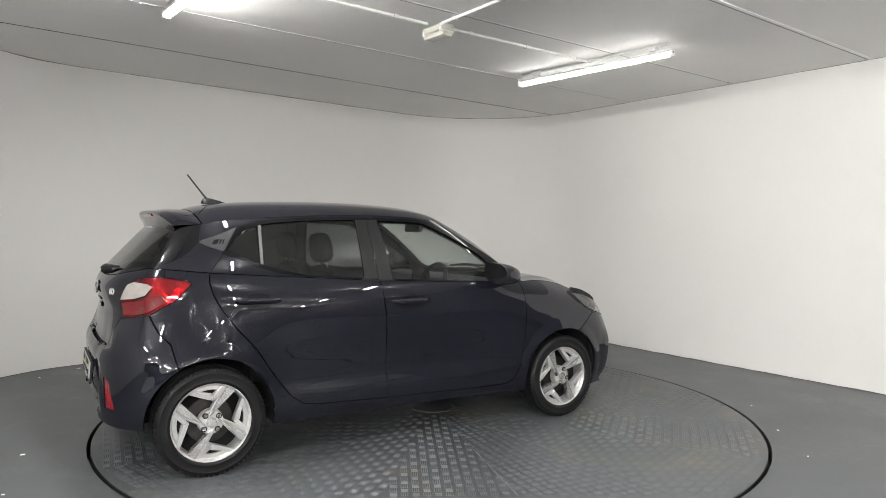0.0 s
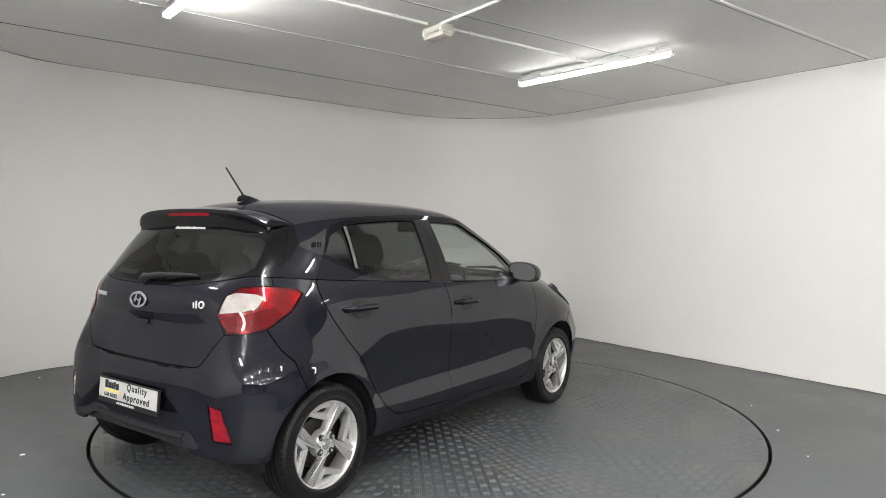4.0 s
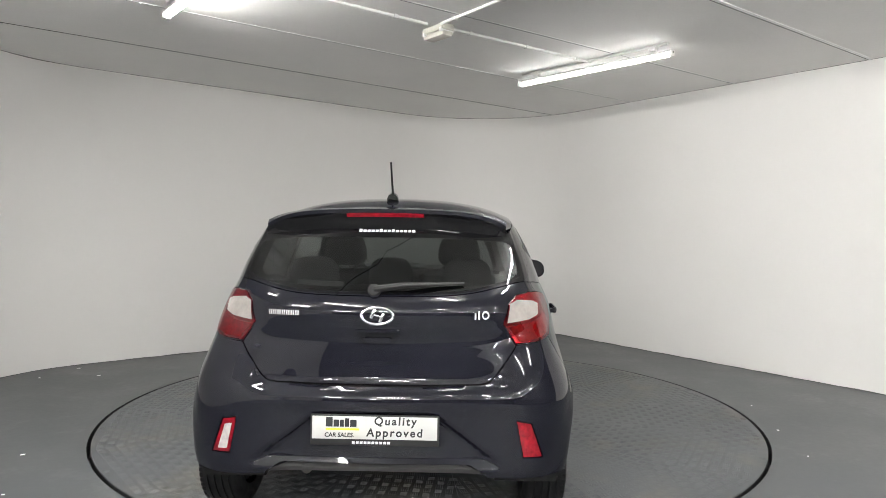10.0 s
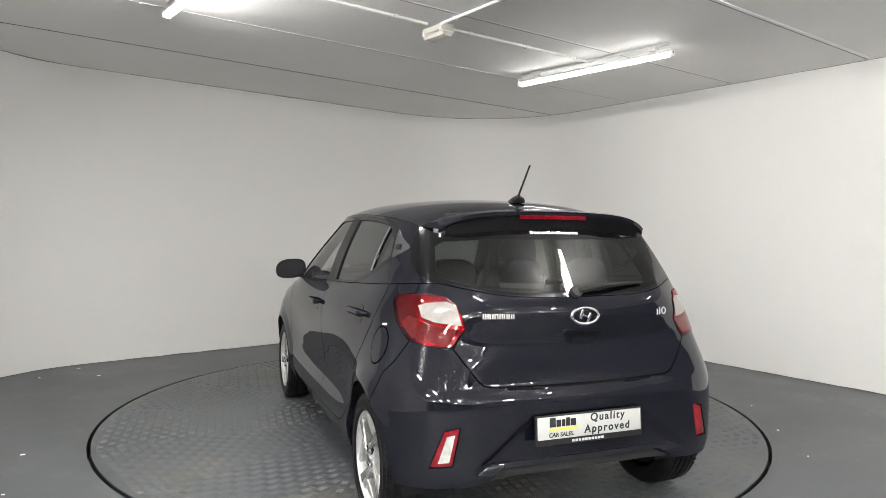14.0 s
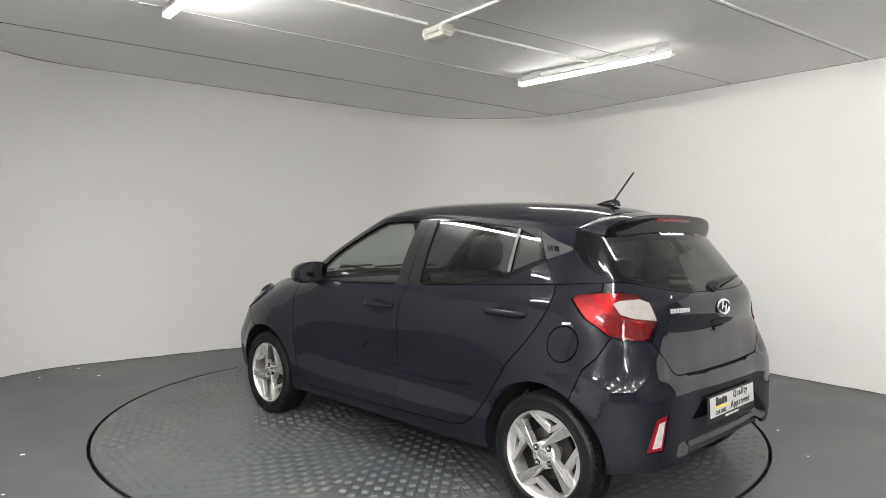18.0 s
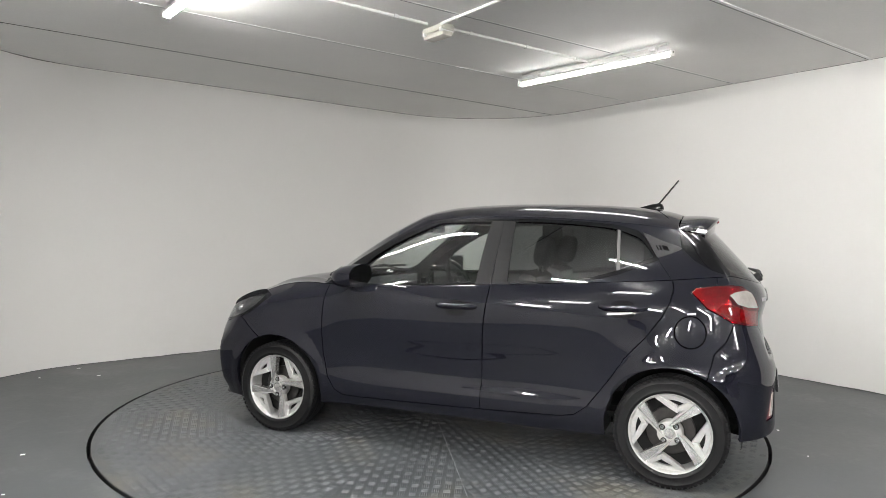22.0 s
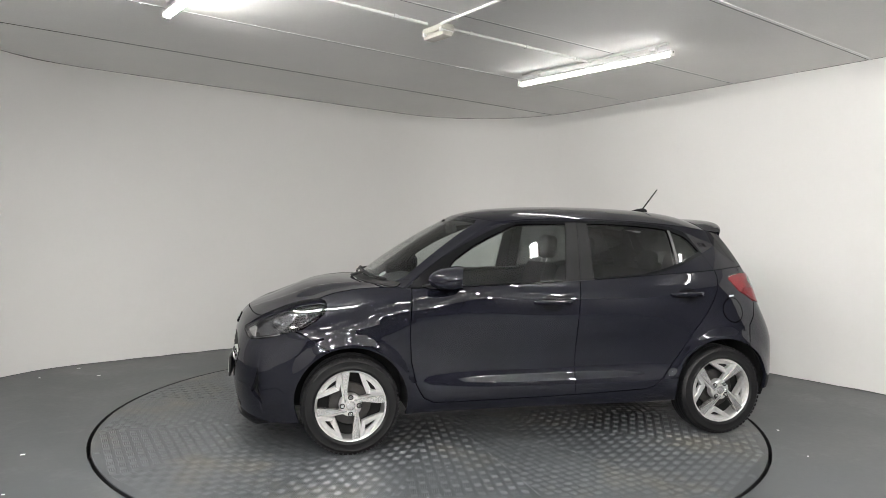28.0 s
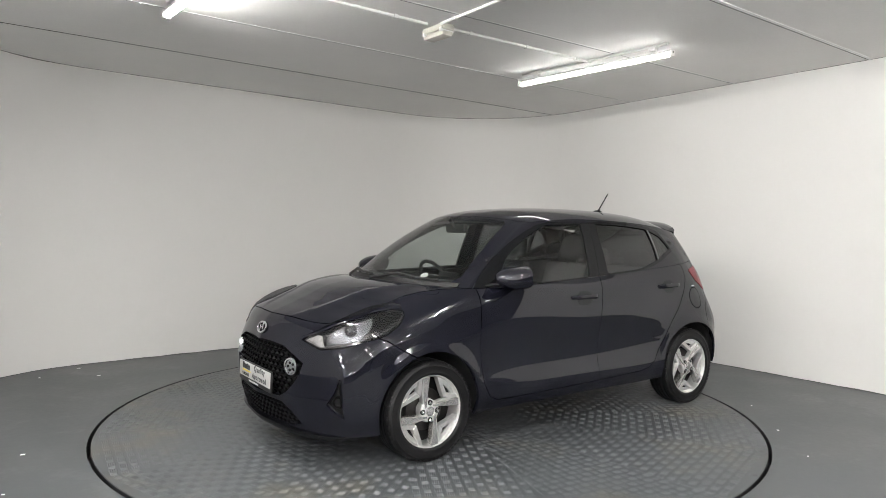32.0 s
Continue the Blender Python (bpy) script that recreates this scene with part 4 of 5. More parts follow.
for sd in (1, -1):
    skin("pillar", gh.copy(), house, PAINT, car, side=sd, gap=0.001, lip=0.03)
    skin("rear_pillar", d_pillar.copy(), house, GLOSS, car, "gloss black pillar trim", side=sd, gap=0.001)
    skin("tailgate_trim", tailgate_trim.copy(), house, GLOSS, hatch, "gloss black tailgate trim", side=sd, gap=0.002)
    bp = skin("badge_panel", badge.copy(), house, GREY_TRIM, car, "grey plastic pillar badge panel", side=sd, lift=0.001, gap=0.001)
    strokes = grid_sheet(1.05, 1.25, 40, lambda a: 0.40, lambda a: 0.75, 20)
    for a0, a1 in ((1.205, 1.199), (1.188, 1.180), (1.170, 1.140)):
        skin("badge_stroke", take(strokes, [(a0, 0.52), (a1, 0.51), (a1, 0.60), (a0, 0.61)]), house, GLOSS, bp, side=sd, lift=0.003, gap=0, lip=0.002)
    strokes.free()
    skin("window_frame", rframe.copy(), house, GLOSS, doors["rear", sd], "black window frame", side=sd, gap=0.002, lip=0.03)
    skin("post_trim", rpost.copy(), house, SATIN, doors["rear", sd], "satin black pillar film", side=sd, gap=0.001, lip=0.02)
    skin("divider_strip", strip.copy(), house, DIVIDER, doors["rear", sd], "grey strip between the panes", side=sd, lift=0.002, gap=0, lip=0.004)
    skin("shoulder", upper_door.copy(), house, PAINT, doors["rear", sd], side=sd, gap=0.001)
    skin("window_pane", rpane.copy(), house, TINTED, doors["rear", sd], "tinted rear side window", side=sd, lift=-0.008, gap=-0.004, lip=0.004)
    skin("quarter_pane", qpane.copy(), house, TINTED, doors["rear", sd], "tinted quarter window", side=sd, lift=-0.006, gap=-0.004, lip=0.004)
    skin("window_frame", fframe.copy(), house, GLOSS, doors["front", sd], "black window frame", side=sd, gap=0.002, lip=0.03)
    skin("post_trim", fpost.copy(), house, SATIN, doors["front", sd], "satin black pillar film", side=sd, gap=0.001, lip=0.02)
    skin("window_pane", fpane.copy(), house, GLASS, doors["front", sd], "clear front side window", side=sd, lift=-0.008, gap=-0.004, lip=0.004)
skin("window_band", rear_band, house, GLOSS, car, "gloss black printed band round the rear window", side=0, seam=(0.0,), gap=0.0, lip=0.004)
skin("rear_window", rear_glass, house, REAR_TINT, car, "dark tinted rear window", side=0, seam=(0.0,), gap=0.0, lip=0.004)
skin("windscreen", screen, house, GLASS, car, "clear windscreen", side=0, seam=(S_W,), gap=0.0, lip=0.004)


# ---- wheels
def prism(bm, poly, y0, y1, chamfer=0.0):
    """A plate in the wheel's plane (x, z), from depth y0 out to y1, its face drawn in by the chamfer."""
    c = Vector((sum(p[0] for p in poly) / len(poly), sum(p[1] for p in poly) / len(poly)))
    back = [bm.verts.new((x, y0, z)) for x, z in poly]
    mid = [bm.verts.new((x, y1 - chamfer, z)) for x, z in poly]
    face = []
    for x, z in poly:
        d = c - Vector((x, z))
        d = d.normalized() * min(chamfer, d.length * 0.4) if d.length else d
        face.append(bm.verts.new((x + d.x, y1, z + d.y)))
    n = len(poly)
    for a, b in ((back, mid), (mid, face)):
        for k in range(n):
            bm.faces.new((a[k], a[(k + 1) % n], b[(k + 1) % n], b[k]))
    bm.faces.new(face)


def spun(poly, a):
    """The plate turned by a, drawn as one sees it from outside."""
    c, s = math.cos(a), math.sin(a)
    return [(s * z - c * x, s * x + c * z) for x, z in poly]


def arc(r, a0, a1, n=8):
    return [(r * math.cos(radians(a0 + (a1 - a0) * k / n)), r * math.sin(radians(a0 + (a1 - a0) * k / n))) for k in range(n + 1)]


def make_wheel(at, turn):
    """An alloy wheel with its tyre; the outer face looks along +y of the pose."""
    bm = bmesh.new()
    lathe(bm, [(0.190, -0.15), (0.193, -0.03), (0.197, -0.012), (0.2035, -0.004), (0.208, -0.003), (0.210, -0.010), (0.212, -0.02)], 64)
    lathe(bm, [(0.026, -0.013), (0.058, -0.014), (0.064, -0.020), (0.068, -0.06)], 40)
    hub = part("wheel", bm, ALLOY, car, "silver four-spoke alloy wheel with a black tyre")
    hub.matrix_local = at
    for q in range(4):
        a = turn + q * math.pi / 2
        bm = bmesh.new()   # blade with a ridge: a broad face and a steep flank
        prism(bm, spun([(-0.056, 0.197), (-0.030, 0.202), (-0.006, 0.203), (-0.017, 0.10), (-0.027, 0.022), (-0.036, 0.018), (-0.047, 0.11)], a), -0.05, -0.008, 0.005)
        spoke = part("spoke", bm, ALLOY_DARK, hub, smooth=False)
        bm = bmesh.new()
        prism(bm, spun([(-0.073, 0.190), (-0.057, 0.197), (-0.048, 0.11), (-0.037, 0.018), (-0.044, 0.030), (-0.058, 0.10)], a), -0.05, -0.016, 0.004)
        part("spoke_flank", bm, ALLOY, spoke, smooth=False)
        bm = bmesh.new()
        prism(bm, spun([(0.044, 0.198), (0.070, 0.190), (0.112, 0.088), (0.092, 0.066), (0.078, 0.10)], a), -0.05, -0.013, 0.005)
        prism(bm, spun([(0.092, 0.066), (0.112, 0.088), (0.188, 0.078), (0.199, 0.056), (0.14, 0.060)], a), -0.05, -0.013, 0.005)
        part("bracket", bm, ALLOY, hub, smooth=False)
        bm = bmesh.new()   # sunken floor of the bracket, a ring round its dark pocket
        outer = arc(0.200, 70, 22, 8)
        prism(bm, spun(outer + [(c[0] * 0.86, c[1] * 0.86) for c in reversed(outer)], a), -0.06, -0.026, 0.003)
        prism(bm, spun([(0.070, 0.187), (0.080, 0.165), (0.118, 0.092), (0.104, 0.094)], a), -0.06, -0.024, 0.002)
        part("web", bm, ALLOY, hub, smooth=False)
        bm = bmesh.new()
        prism(bm, spun([(0.070, 0.170), (0.112, 0.150), (0.150, 0.100), (0.168, 0.074), (0.116, 0.090)], a), -0.062, -0.042, 0.002)
        part("pocket", bm, LINER, hub, smooth=False)
        bm = bmesh.new()
        ca, sa = 0.049 * math.cos(a), 0.049 * math.sin(a)
        lathe(bm, [(0.0, 0.000), (0.006, 0.000), (0.0095, -0.004), (0.0095, -0.02)], 6, pose(ca, 0, sa))
        part("wheel_nut", bm, CHROME, hub, smooth=False)
        # dark ring on the hub face stands for the shaded nut recess
        bm = bmesh.new()
        lathe(bm, [(0.0100, -0.0110), (0.0155, -0.0110), (0.0155, -0.02)], 14, pose(ca, 0, sa))
        part("nut_recess_shade", bm, LINER, hub)
    bm = bmesh.new()
    lathe(bm, [(0.0, -0.004), (0.019, -0.005), (0.021, -0.009), (0.023, -0.009), (0.026, -0.006), (0.0275, -0.014), (0.03, -0.02)], 28)
    part("hub_cap", bm, ALLOY_DARK, hub)
    bm = bmesh.new()
    lathe(bm, [(0.0, -0.10), (0.19, -0.10), (0.19, -0.15), (0.0, -0.15)], 40)
    part("back_plate", bm, LINER, hub)
    bm = bmesh.new()
    lathe(bm, [(0.055, -0.06), (0.07, -0.078), (0.122, -0.078), (0.124, -0.08), (0.124, -0.095)], 48)
    part("brake_disc", bm, STEEL, hub, "grey steel brake disc")
    bm = bmesh.new()
    prof = [(0.205, -0.172), (0.225, -0.183), (0.255, -0.185), (0.276, -0.176), (0.287, -0.160)]
    for g in (-0.140, -0.108, -0.076, -0.044):
        prof += [(0.2905, g - 0.006), (0.2905, g - 0.004), (0.284, g - 0.003), (0.284, g + 0.003), (0.2905, g + 0.004)]
    prof += [(0.287, -0.022), (0.281, -0.010), (0.270, -0.001), (0.262, 0.0035), (0.258, 0.002), (0.240, 0.004), (0.228, 0.003), (0.224, 0.005), (0.214, 0.002), (0.209, -0.004), (0.206, -0.012)]
    lathe(bm, prof, 72)
    tyre = part("tyre", bm, TYRE, hub, "black road tyre")
    bm = bmesh.new()
    for k in range(64):
        m = Matrix.Rotation(2 * math.pi * k / 64, 4, "Y")
        box(bm, -0.0100, -0.034, 0.272, 0.0085, -0.0055, 0.2868, m=m @ pose(0, 0, 0, 0, 0, 0))
    part("tread_band", bm, TYRE, tyre, smooth=False)
    return hub


for x in (AXLE, -AXLE):
    for sd in (1, -1):
        make_wheel(pose(x, sd * 0.826, TYRE_R, 0, 0, 0 if sd == 1 else 180), radians({(1, 1): 0, (1, -1): 20, (-1, 1): 38, (-1, -1): 50}[int(math.copysign(1, x)), sd]))
        bm = bmesh.new()   # wheel arch lining
        rows = []
        for k in range(29):
            a = radians(-11 + 202 * k / 28)
            zz = 0.302 + 0.342 * math.sin(a)
            edge = min(0.818, tub(s_x(x + 0.342 * math.cos(a)), zz)[1] - 0.014)
            rows.append([bm.verts.new((x + r * math.cos(a), sd * y, 0.302 + r * math.sin(a))) for r, y in ((0.342, edge), (0.348, edge - 0.02), (0.345, 0.50), (0.05, 0.50))])
        for a, b in zip(rows, rows[1:]):
            for k in range(3):
                bm.faces.new((a[k], a[k + 1], b[k + 1], b[k]))
        part("arch_liner", bm, LINER, car, "black wheel arch lining")

bm = bmesh.new()
box(bm, -1.45, -0.50, 0.22, 1.70, 0.50, 0.30, bevel=0.03)
box(bm, -0.84, -0.74, 0.22, 0.84, 0.74, 0.31, bevel=0.03)
part("underbody", bm, LINER, car, "black underbody")
bm = bmesh.new()
tube(bm, [(-1.1, 0.30, 0.25), (-1.4, 0.31, 0.27), (-1.56, 0.32, 0.275)], 0.024, 12)
part("exhaust", bm, STEEL, car, "dull steel exhaust pipe")

# ---- spoiler over the rear window
top_rows, low_rows = [], []
SPN = 44
for k in range(SPN + 1):
    t = 2 * k / SPN - 1
    a = Vector(roof((1 - t) / 2, 0.0))
    hx = head(s_tail(0.56) * min(1, abs(t)))
    b = Vector((-1.375 + 0.035 * abs(t) ** 5, 0.552 * t, 1.424 - 0.020 * t * t - 0.040 * abs(t) ** 6))
    c = Vector((-1.425 + 0.060 * abs(t) ** 5, 0.550 * t, 1.417 - 0.022 * t * t - 0.050 * abs(t) ** 6))
    d = c + Vector((0.004, 0, -0.016))
    e = Vector((hx[0] - 0.002, 0.556 * t, hx[2] - 0.006 - 0.025 * abs(t) ** 6))
    mid = (d + e) / 2 + Vector((0.008, 0, 0.006))
    top_rows.append([a + Vector((-0.005, 0, 0)), (a + b) / 2 + Vector((0, 0, 0.004)), b, c, d])
    low_rows.append([d, mid, e])
for nm, rows, mt, lb in (("spoiler", top_rows, PAINT, "body-coloured roof spoiler"), ("spoiler_underside", low_rows, GLOSS, "gloss black spoiler underside")):
    bm = bmesh.new()
    vs = [[bm.verts.new(p) for p in r] for r in rows]
    for a, b in zip(vs, vs[1:]):
        for j in range(len(a) - 1):
            bm.faces.new((a[j], a[j + 1], b[j + 1], b[j]))
    if nm == "spoiler":
        bm.faces.new(vs[0])
        bm.faces.new(vs[-1])
    ob = part(nm, bm, mt, car, lb)
    if nm == "spoiler":
        spoiler = ob
bm = bmesh.new()
rows = []
for k in range(15, 30):
    d, mid, e = low_rows[k]
    n = Vector((-0.6, 0, -0.4))
    p, q = d.lerp(mid, 0.05), d.lerp(mid, 0.50)
    rows.append([bm.verts.new(v) for v in (p + n * 0.008, q + n * 0.008, q, p)])
for a, b in zip(rows, rows[1:]):
    for j in range(4):
        bm.faces.new((a[j], a[(j + 1) % 4], b[(j + 1) % 4], b[j]))
bm.faces.new(rows[0])
bm.faces.new(rows[-1])
part("brake_light", bm, RED_LENS, spoiler, "red high-level brake light")

# ---- aerial
aerial_at = Vector((-1.03, 0.0, roof(0.5, 0.13)[2]))
bm = bmesh.new()
rings = []
for x, w, h in ((0.075, 0.004, 0.004), (0.05, 0.014, 0.012), (0.0, 0.026, 0.026), (-0.04, 0.030, 0.032), (-0.062, 0.027, 0.024), (-0.07, 0.018, 0.008)):
    rings.append([bm.verts.new(aerial_at + Vector((x, w * math.cos(t), -0.008 + (h + 0.008) * max(0, math.sin(t)) ** 0.8))) for t in np.linspace(0, math.pi, 12)])
for a, b in zip(rings, rings[1:]):
    for j in range(11):
        bm.faces.new((a[j], a[j + 1], b[j + 1], b[j]))
bm.faces.new(rings[-1])
bm.faces.new(rings[0])
aerial = part("aerial_base", bm, GLOSS, car, "black aerial base on the roof")
bm = bmesh.new()
p0, p1 = aerial_at + Vector((-0.035, 0, 0.02)), Vector((-1.185, 0, 1.650))
tube(bm, [p0, p0.lerp(p1, 0.12), p0.lerp(p1, 0.5), p1], [0.008, 0.0055, 0.005, 0.0045], 10)
part("aerial_rod", bm, RUBBER, aerial)

# ---- door handles, mirrors
for sd in (1, -1):
    for which, x0, x1, z in (("front", -0.155, 0.100, 0.885), ("rear", -1.090, -0.835, 0.925)):
        cup = grid_sheet(s_x(x0), s_x(x1), 24, lambda a: z - 0.06, lambda a: z + 0.05, 14)
        cx = s_x((x0 + x1) / 2)
        poly = [(cx + 0.066 * math.copysign(abs(math.cos(t)) ** 0.7, math.cos(t)), z - 0.008 + 0.047 * math.copysign(abs(math.sin(t)) ** 0.8, math.sin(t))) for t in np.linspace(0, 2 * math.pi, 28, endpoint=False)]
        # flat dark patch on the skin stands for the shaded hollow
        skin("handle_cup_shade", take(cup, poly), tub, GLOSS, doors[which, sd], "dark patch painted as the shade of the hollow behind the handle", side=sd, lift=0.0012, gap=0, lip=0.002)
        cup.free()
        bm = bmesh.new()
        rings = []
        for k in range(15):
            f = k / 14
            x = x0 + (x1 - x0) * f
            p = Vector(tub(s_x(x), z))
            e = min(f, 1 - f)
            out = 0.030 * min(1, e / 0.16) ** 0.7 + 0.004
            h = 0.008 + 0.008 * min(1, e / 0.14)
            rings.append([bm.verts.new((x, sd * (p.y + out - 0.006 + 0.010 * math.cos(t)), z + 0.002 + h * math.sin(t))) for t in np.linspace(0, 2 * math.pi, 10, endpoint=False)])
        for a, b in zip(rings, rings[1:]):
            for j in range(10):
                bm.faces.new((a[j], a[(j + 1) % 10], b[(j + 1) % 10], b[j]))
        bm.faces.new(rings[0])
        bm.faces.new(rings[-1])
        part("door_handle", bm, PAINT, doors[which, sd], "body-coloured pull handle")
    # mirror
    bm = bmesh.new()
    rings = []
    for f in np.linspace(0, 1, 16):
        x = 0.566 + 0.205 * f
        g = math.sqrt(max(0.0, 1 - max(0.0, (f - 0.12) / 0.88) ** 2.4)) if f > 0.12 else 0.97
        cy, cz = 0.884 - 0.025 * f, 1.044 - 0.016 * f
        rings.append([bm.verts.new((x + 0.025 * math.cos(t) * (1 - f), sd * (cy + 0.100 * g * math.copysign(abs(math.cos(t)) ** 0.75, math.cos(t))), cz + 0.068 * g * math.copysign(abs(math.sin(t)) ** 0.8, math.sin(t)) - 0.012 * math.cos(t) * g)) for t in np.linspace(0, 2 * math.pi, 24, endpoint=False)])
    for a, b in zip(rings, rings[1:]):
        for j in range(24):
            bm.faces.new((a[j], a[(j + 1) % 24], b[(j + 1) % 24], b[j]))
    bm.faces.new(rings[-1])
    bm.faces.new(rings[0])
    mirror = part("door_mirror", bm, PAINT, doors["front", sd], "body-coloured door mirror")
    bm = bmesh.new()
    bm.faces.new([bm.verts.new((0.562 + 0.025 * math.cos(t), sd * (0.884 + 0.088 * math.copysign(abs(math.cos(t)) ** 0.75, math.cos(t))), 1.046 + 0.057 * math.copysign(abs(math.sin(t)) ** 0.8, math.sin(t)) - 0.012 * math.cos(t))) for t in np.linspace(0, 2 * math.pi, 24, endpoint=False)])
    bmesh.ops.solidify(bm, geom=bm.faces[:], thickness=0.004)
    part("mirror_glass", bm, MIRROR_GLASS, mirror, "mirror glass")
    bm = bmesh.new()
    rings = []
    for x, y, z, w, h in ((0.735, 0.745, 0.985, 0.075, 0.014), (0.715, 0.79, 0.986, 0.055, 0.015), (0.69, 0.84, 0.998, 0.045, 0.018)):
        rings.append([bm.verts.new((x + w * math.cos(t), sd * y, z + h * math.sin(t))) for t in np.linspace(0, 2 * math.pi, 14, endpoint=False)])
    for a, b in zip(rings, rings[1:]):
        for j in range(14):
            bm.faces.new((a[j], a[(j + 1) % 14], b[(j + 1) % 14], b[j]))
    bm.faces.new(rings[0])
    bm.faces.new(rings[-1])
    part("mirror_foot", bm, SATIN, mirror, "black mirror foot")

# fuel flap on the left flank
GAP = mat("dark_gap", (0.002, 0.002, 0.002), 0.9, spec=0.0)
flap = grid_sheet(0.95, 1.25, 36, lambda a: 0.70, lambda a: 0.93, 28)
fc = 1.096
skin("flap_gap", take(flap, ring(fc, 0.818, 0.0822, 36)), tub, GAP, car, "thin dark gap round the fuel flap", side=1, lift=0.0006, gap=0, lip=0.001)
flap.free()
flap = grid_sheet(0.95, 1.25, 36, lambda a: 0.70, lambda a: 0.93, 28)
skin("fuel_flap", take(flap, ring(fc, 0.818, 0.0755, 36)), tub, PAINT, car, "round body-coloured fuel flap", side=1, lift=0.0014, gap=0, lip=0.001)
skin("fuel_label", take(flap, [(1.070, 0.906), (1.070, 0.915), (1.114, 0.912), (1.114, 0.903)]), tub, PALE, car, "small pale fuel label", side=1, lift=0.0012, gap=0, lip=0.001)
flap.free()


# ---- front: grille, lamps
def grille_pattern(sheet_poly, name, depth, pitch, bar, label):
    back = grid_sheet(4.2, S_END, 60, lambda a: 0.17, lambda a: 0.70, 44)
    skin(name + "_backing", take(back, sheet_poly), lambda s, z: tub(s, z, depth + 0.03), LINER, front_bumper, side=0, seam=S_BOTH, gap=-0.006, lip=0.002)
    back.free()
    bm = bmesh.new()
    z0, z1 = min(p[1] for p in sheet_poly), max(p[1] for p in sheet_poly)
    rows = int((z1 - z0) / (pitch * 0.62))
    for r in range(rows + 1):
        z = z0 + (r + 0.5) * pitch * 0.62
        for k in range(-14, 15):
            s = S_END + (k + 0.5 * (r % 2)) * pitch
            mir = s if s <= S_END else 2 * S_END - s
            if not in_poly(mir, z, sheet_poly):
                continue
            w, h = pitch * 0.46, pitch * 0.24
            pts = [tub(s - w, z, depth), tub(s, z - h, depth + 0.004), tub(s + w, z, depth), tub(s, z + h, depth + 0.004)]
            tip = Vector(tub(s, z, depth - 0.012))
            vs = [bm.verts.new(p) for p in pts]
            t = bm.verts.new(tip)
            lowv = [bm.verts.new(Vector(p) + Vector((-0.012, 0, 0))) for p in pts]
            for j in range(4):
                bm.faces.new((vs[j], vs[(j + 1) % 4], t))
                bm.faces.new((vs[j], vs[(j + 1) % 4], lowv[(j + 1) % 4], lowv[j]))
    return part(name, bm, GLOSS, front_bumper, label, smooth=False)


grille_pattern(GRILLE, "grille", 0.014, 0.052, 0.0, "gloss black patterned grille")
grille_pattern(LOW_GRILLE, "lower_grille", 0.012, 0.046, 0.0, "black lower air intake grille")
bm = bmesh.new()
rows = []
for s in np.linspace(4.12, 2 * S_END - 4.12, 40):
    f = min(1, (min(s, 2 * S_END - s) - 4.12) / 0.12)
    p = Vector(tub(s, 0.188))
    q = plan_at(s)
    o = Vector((q[2], q[3], 0)) * (0.003 + 0.010 * f)
    rows.append([bm.verts.new(v) for v in (p + Vector((0, 0, 0.006)), p + o + Vector((0, 0, 0.002)), p + o + Vector((0, 0, -0.003 - 0.011 * f)), p + Vector((0, 0, -0.006 - 0.024 * f)))])
for a, b in zip(rows, rows[1:]):
    for j in range(3):
        bm.faces.new((a[j], a[j + 1], b[j + 1], b[j]))
part("chin_lip", bm, GLOSS, front_bumper, "black plastic chin lip")
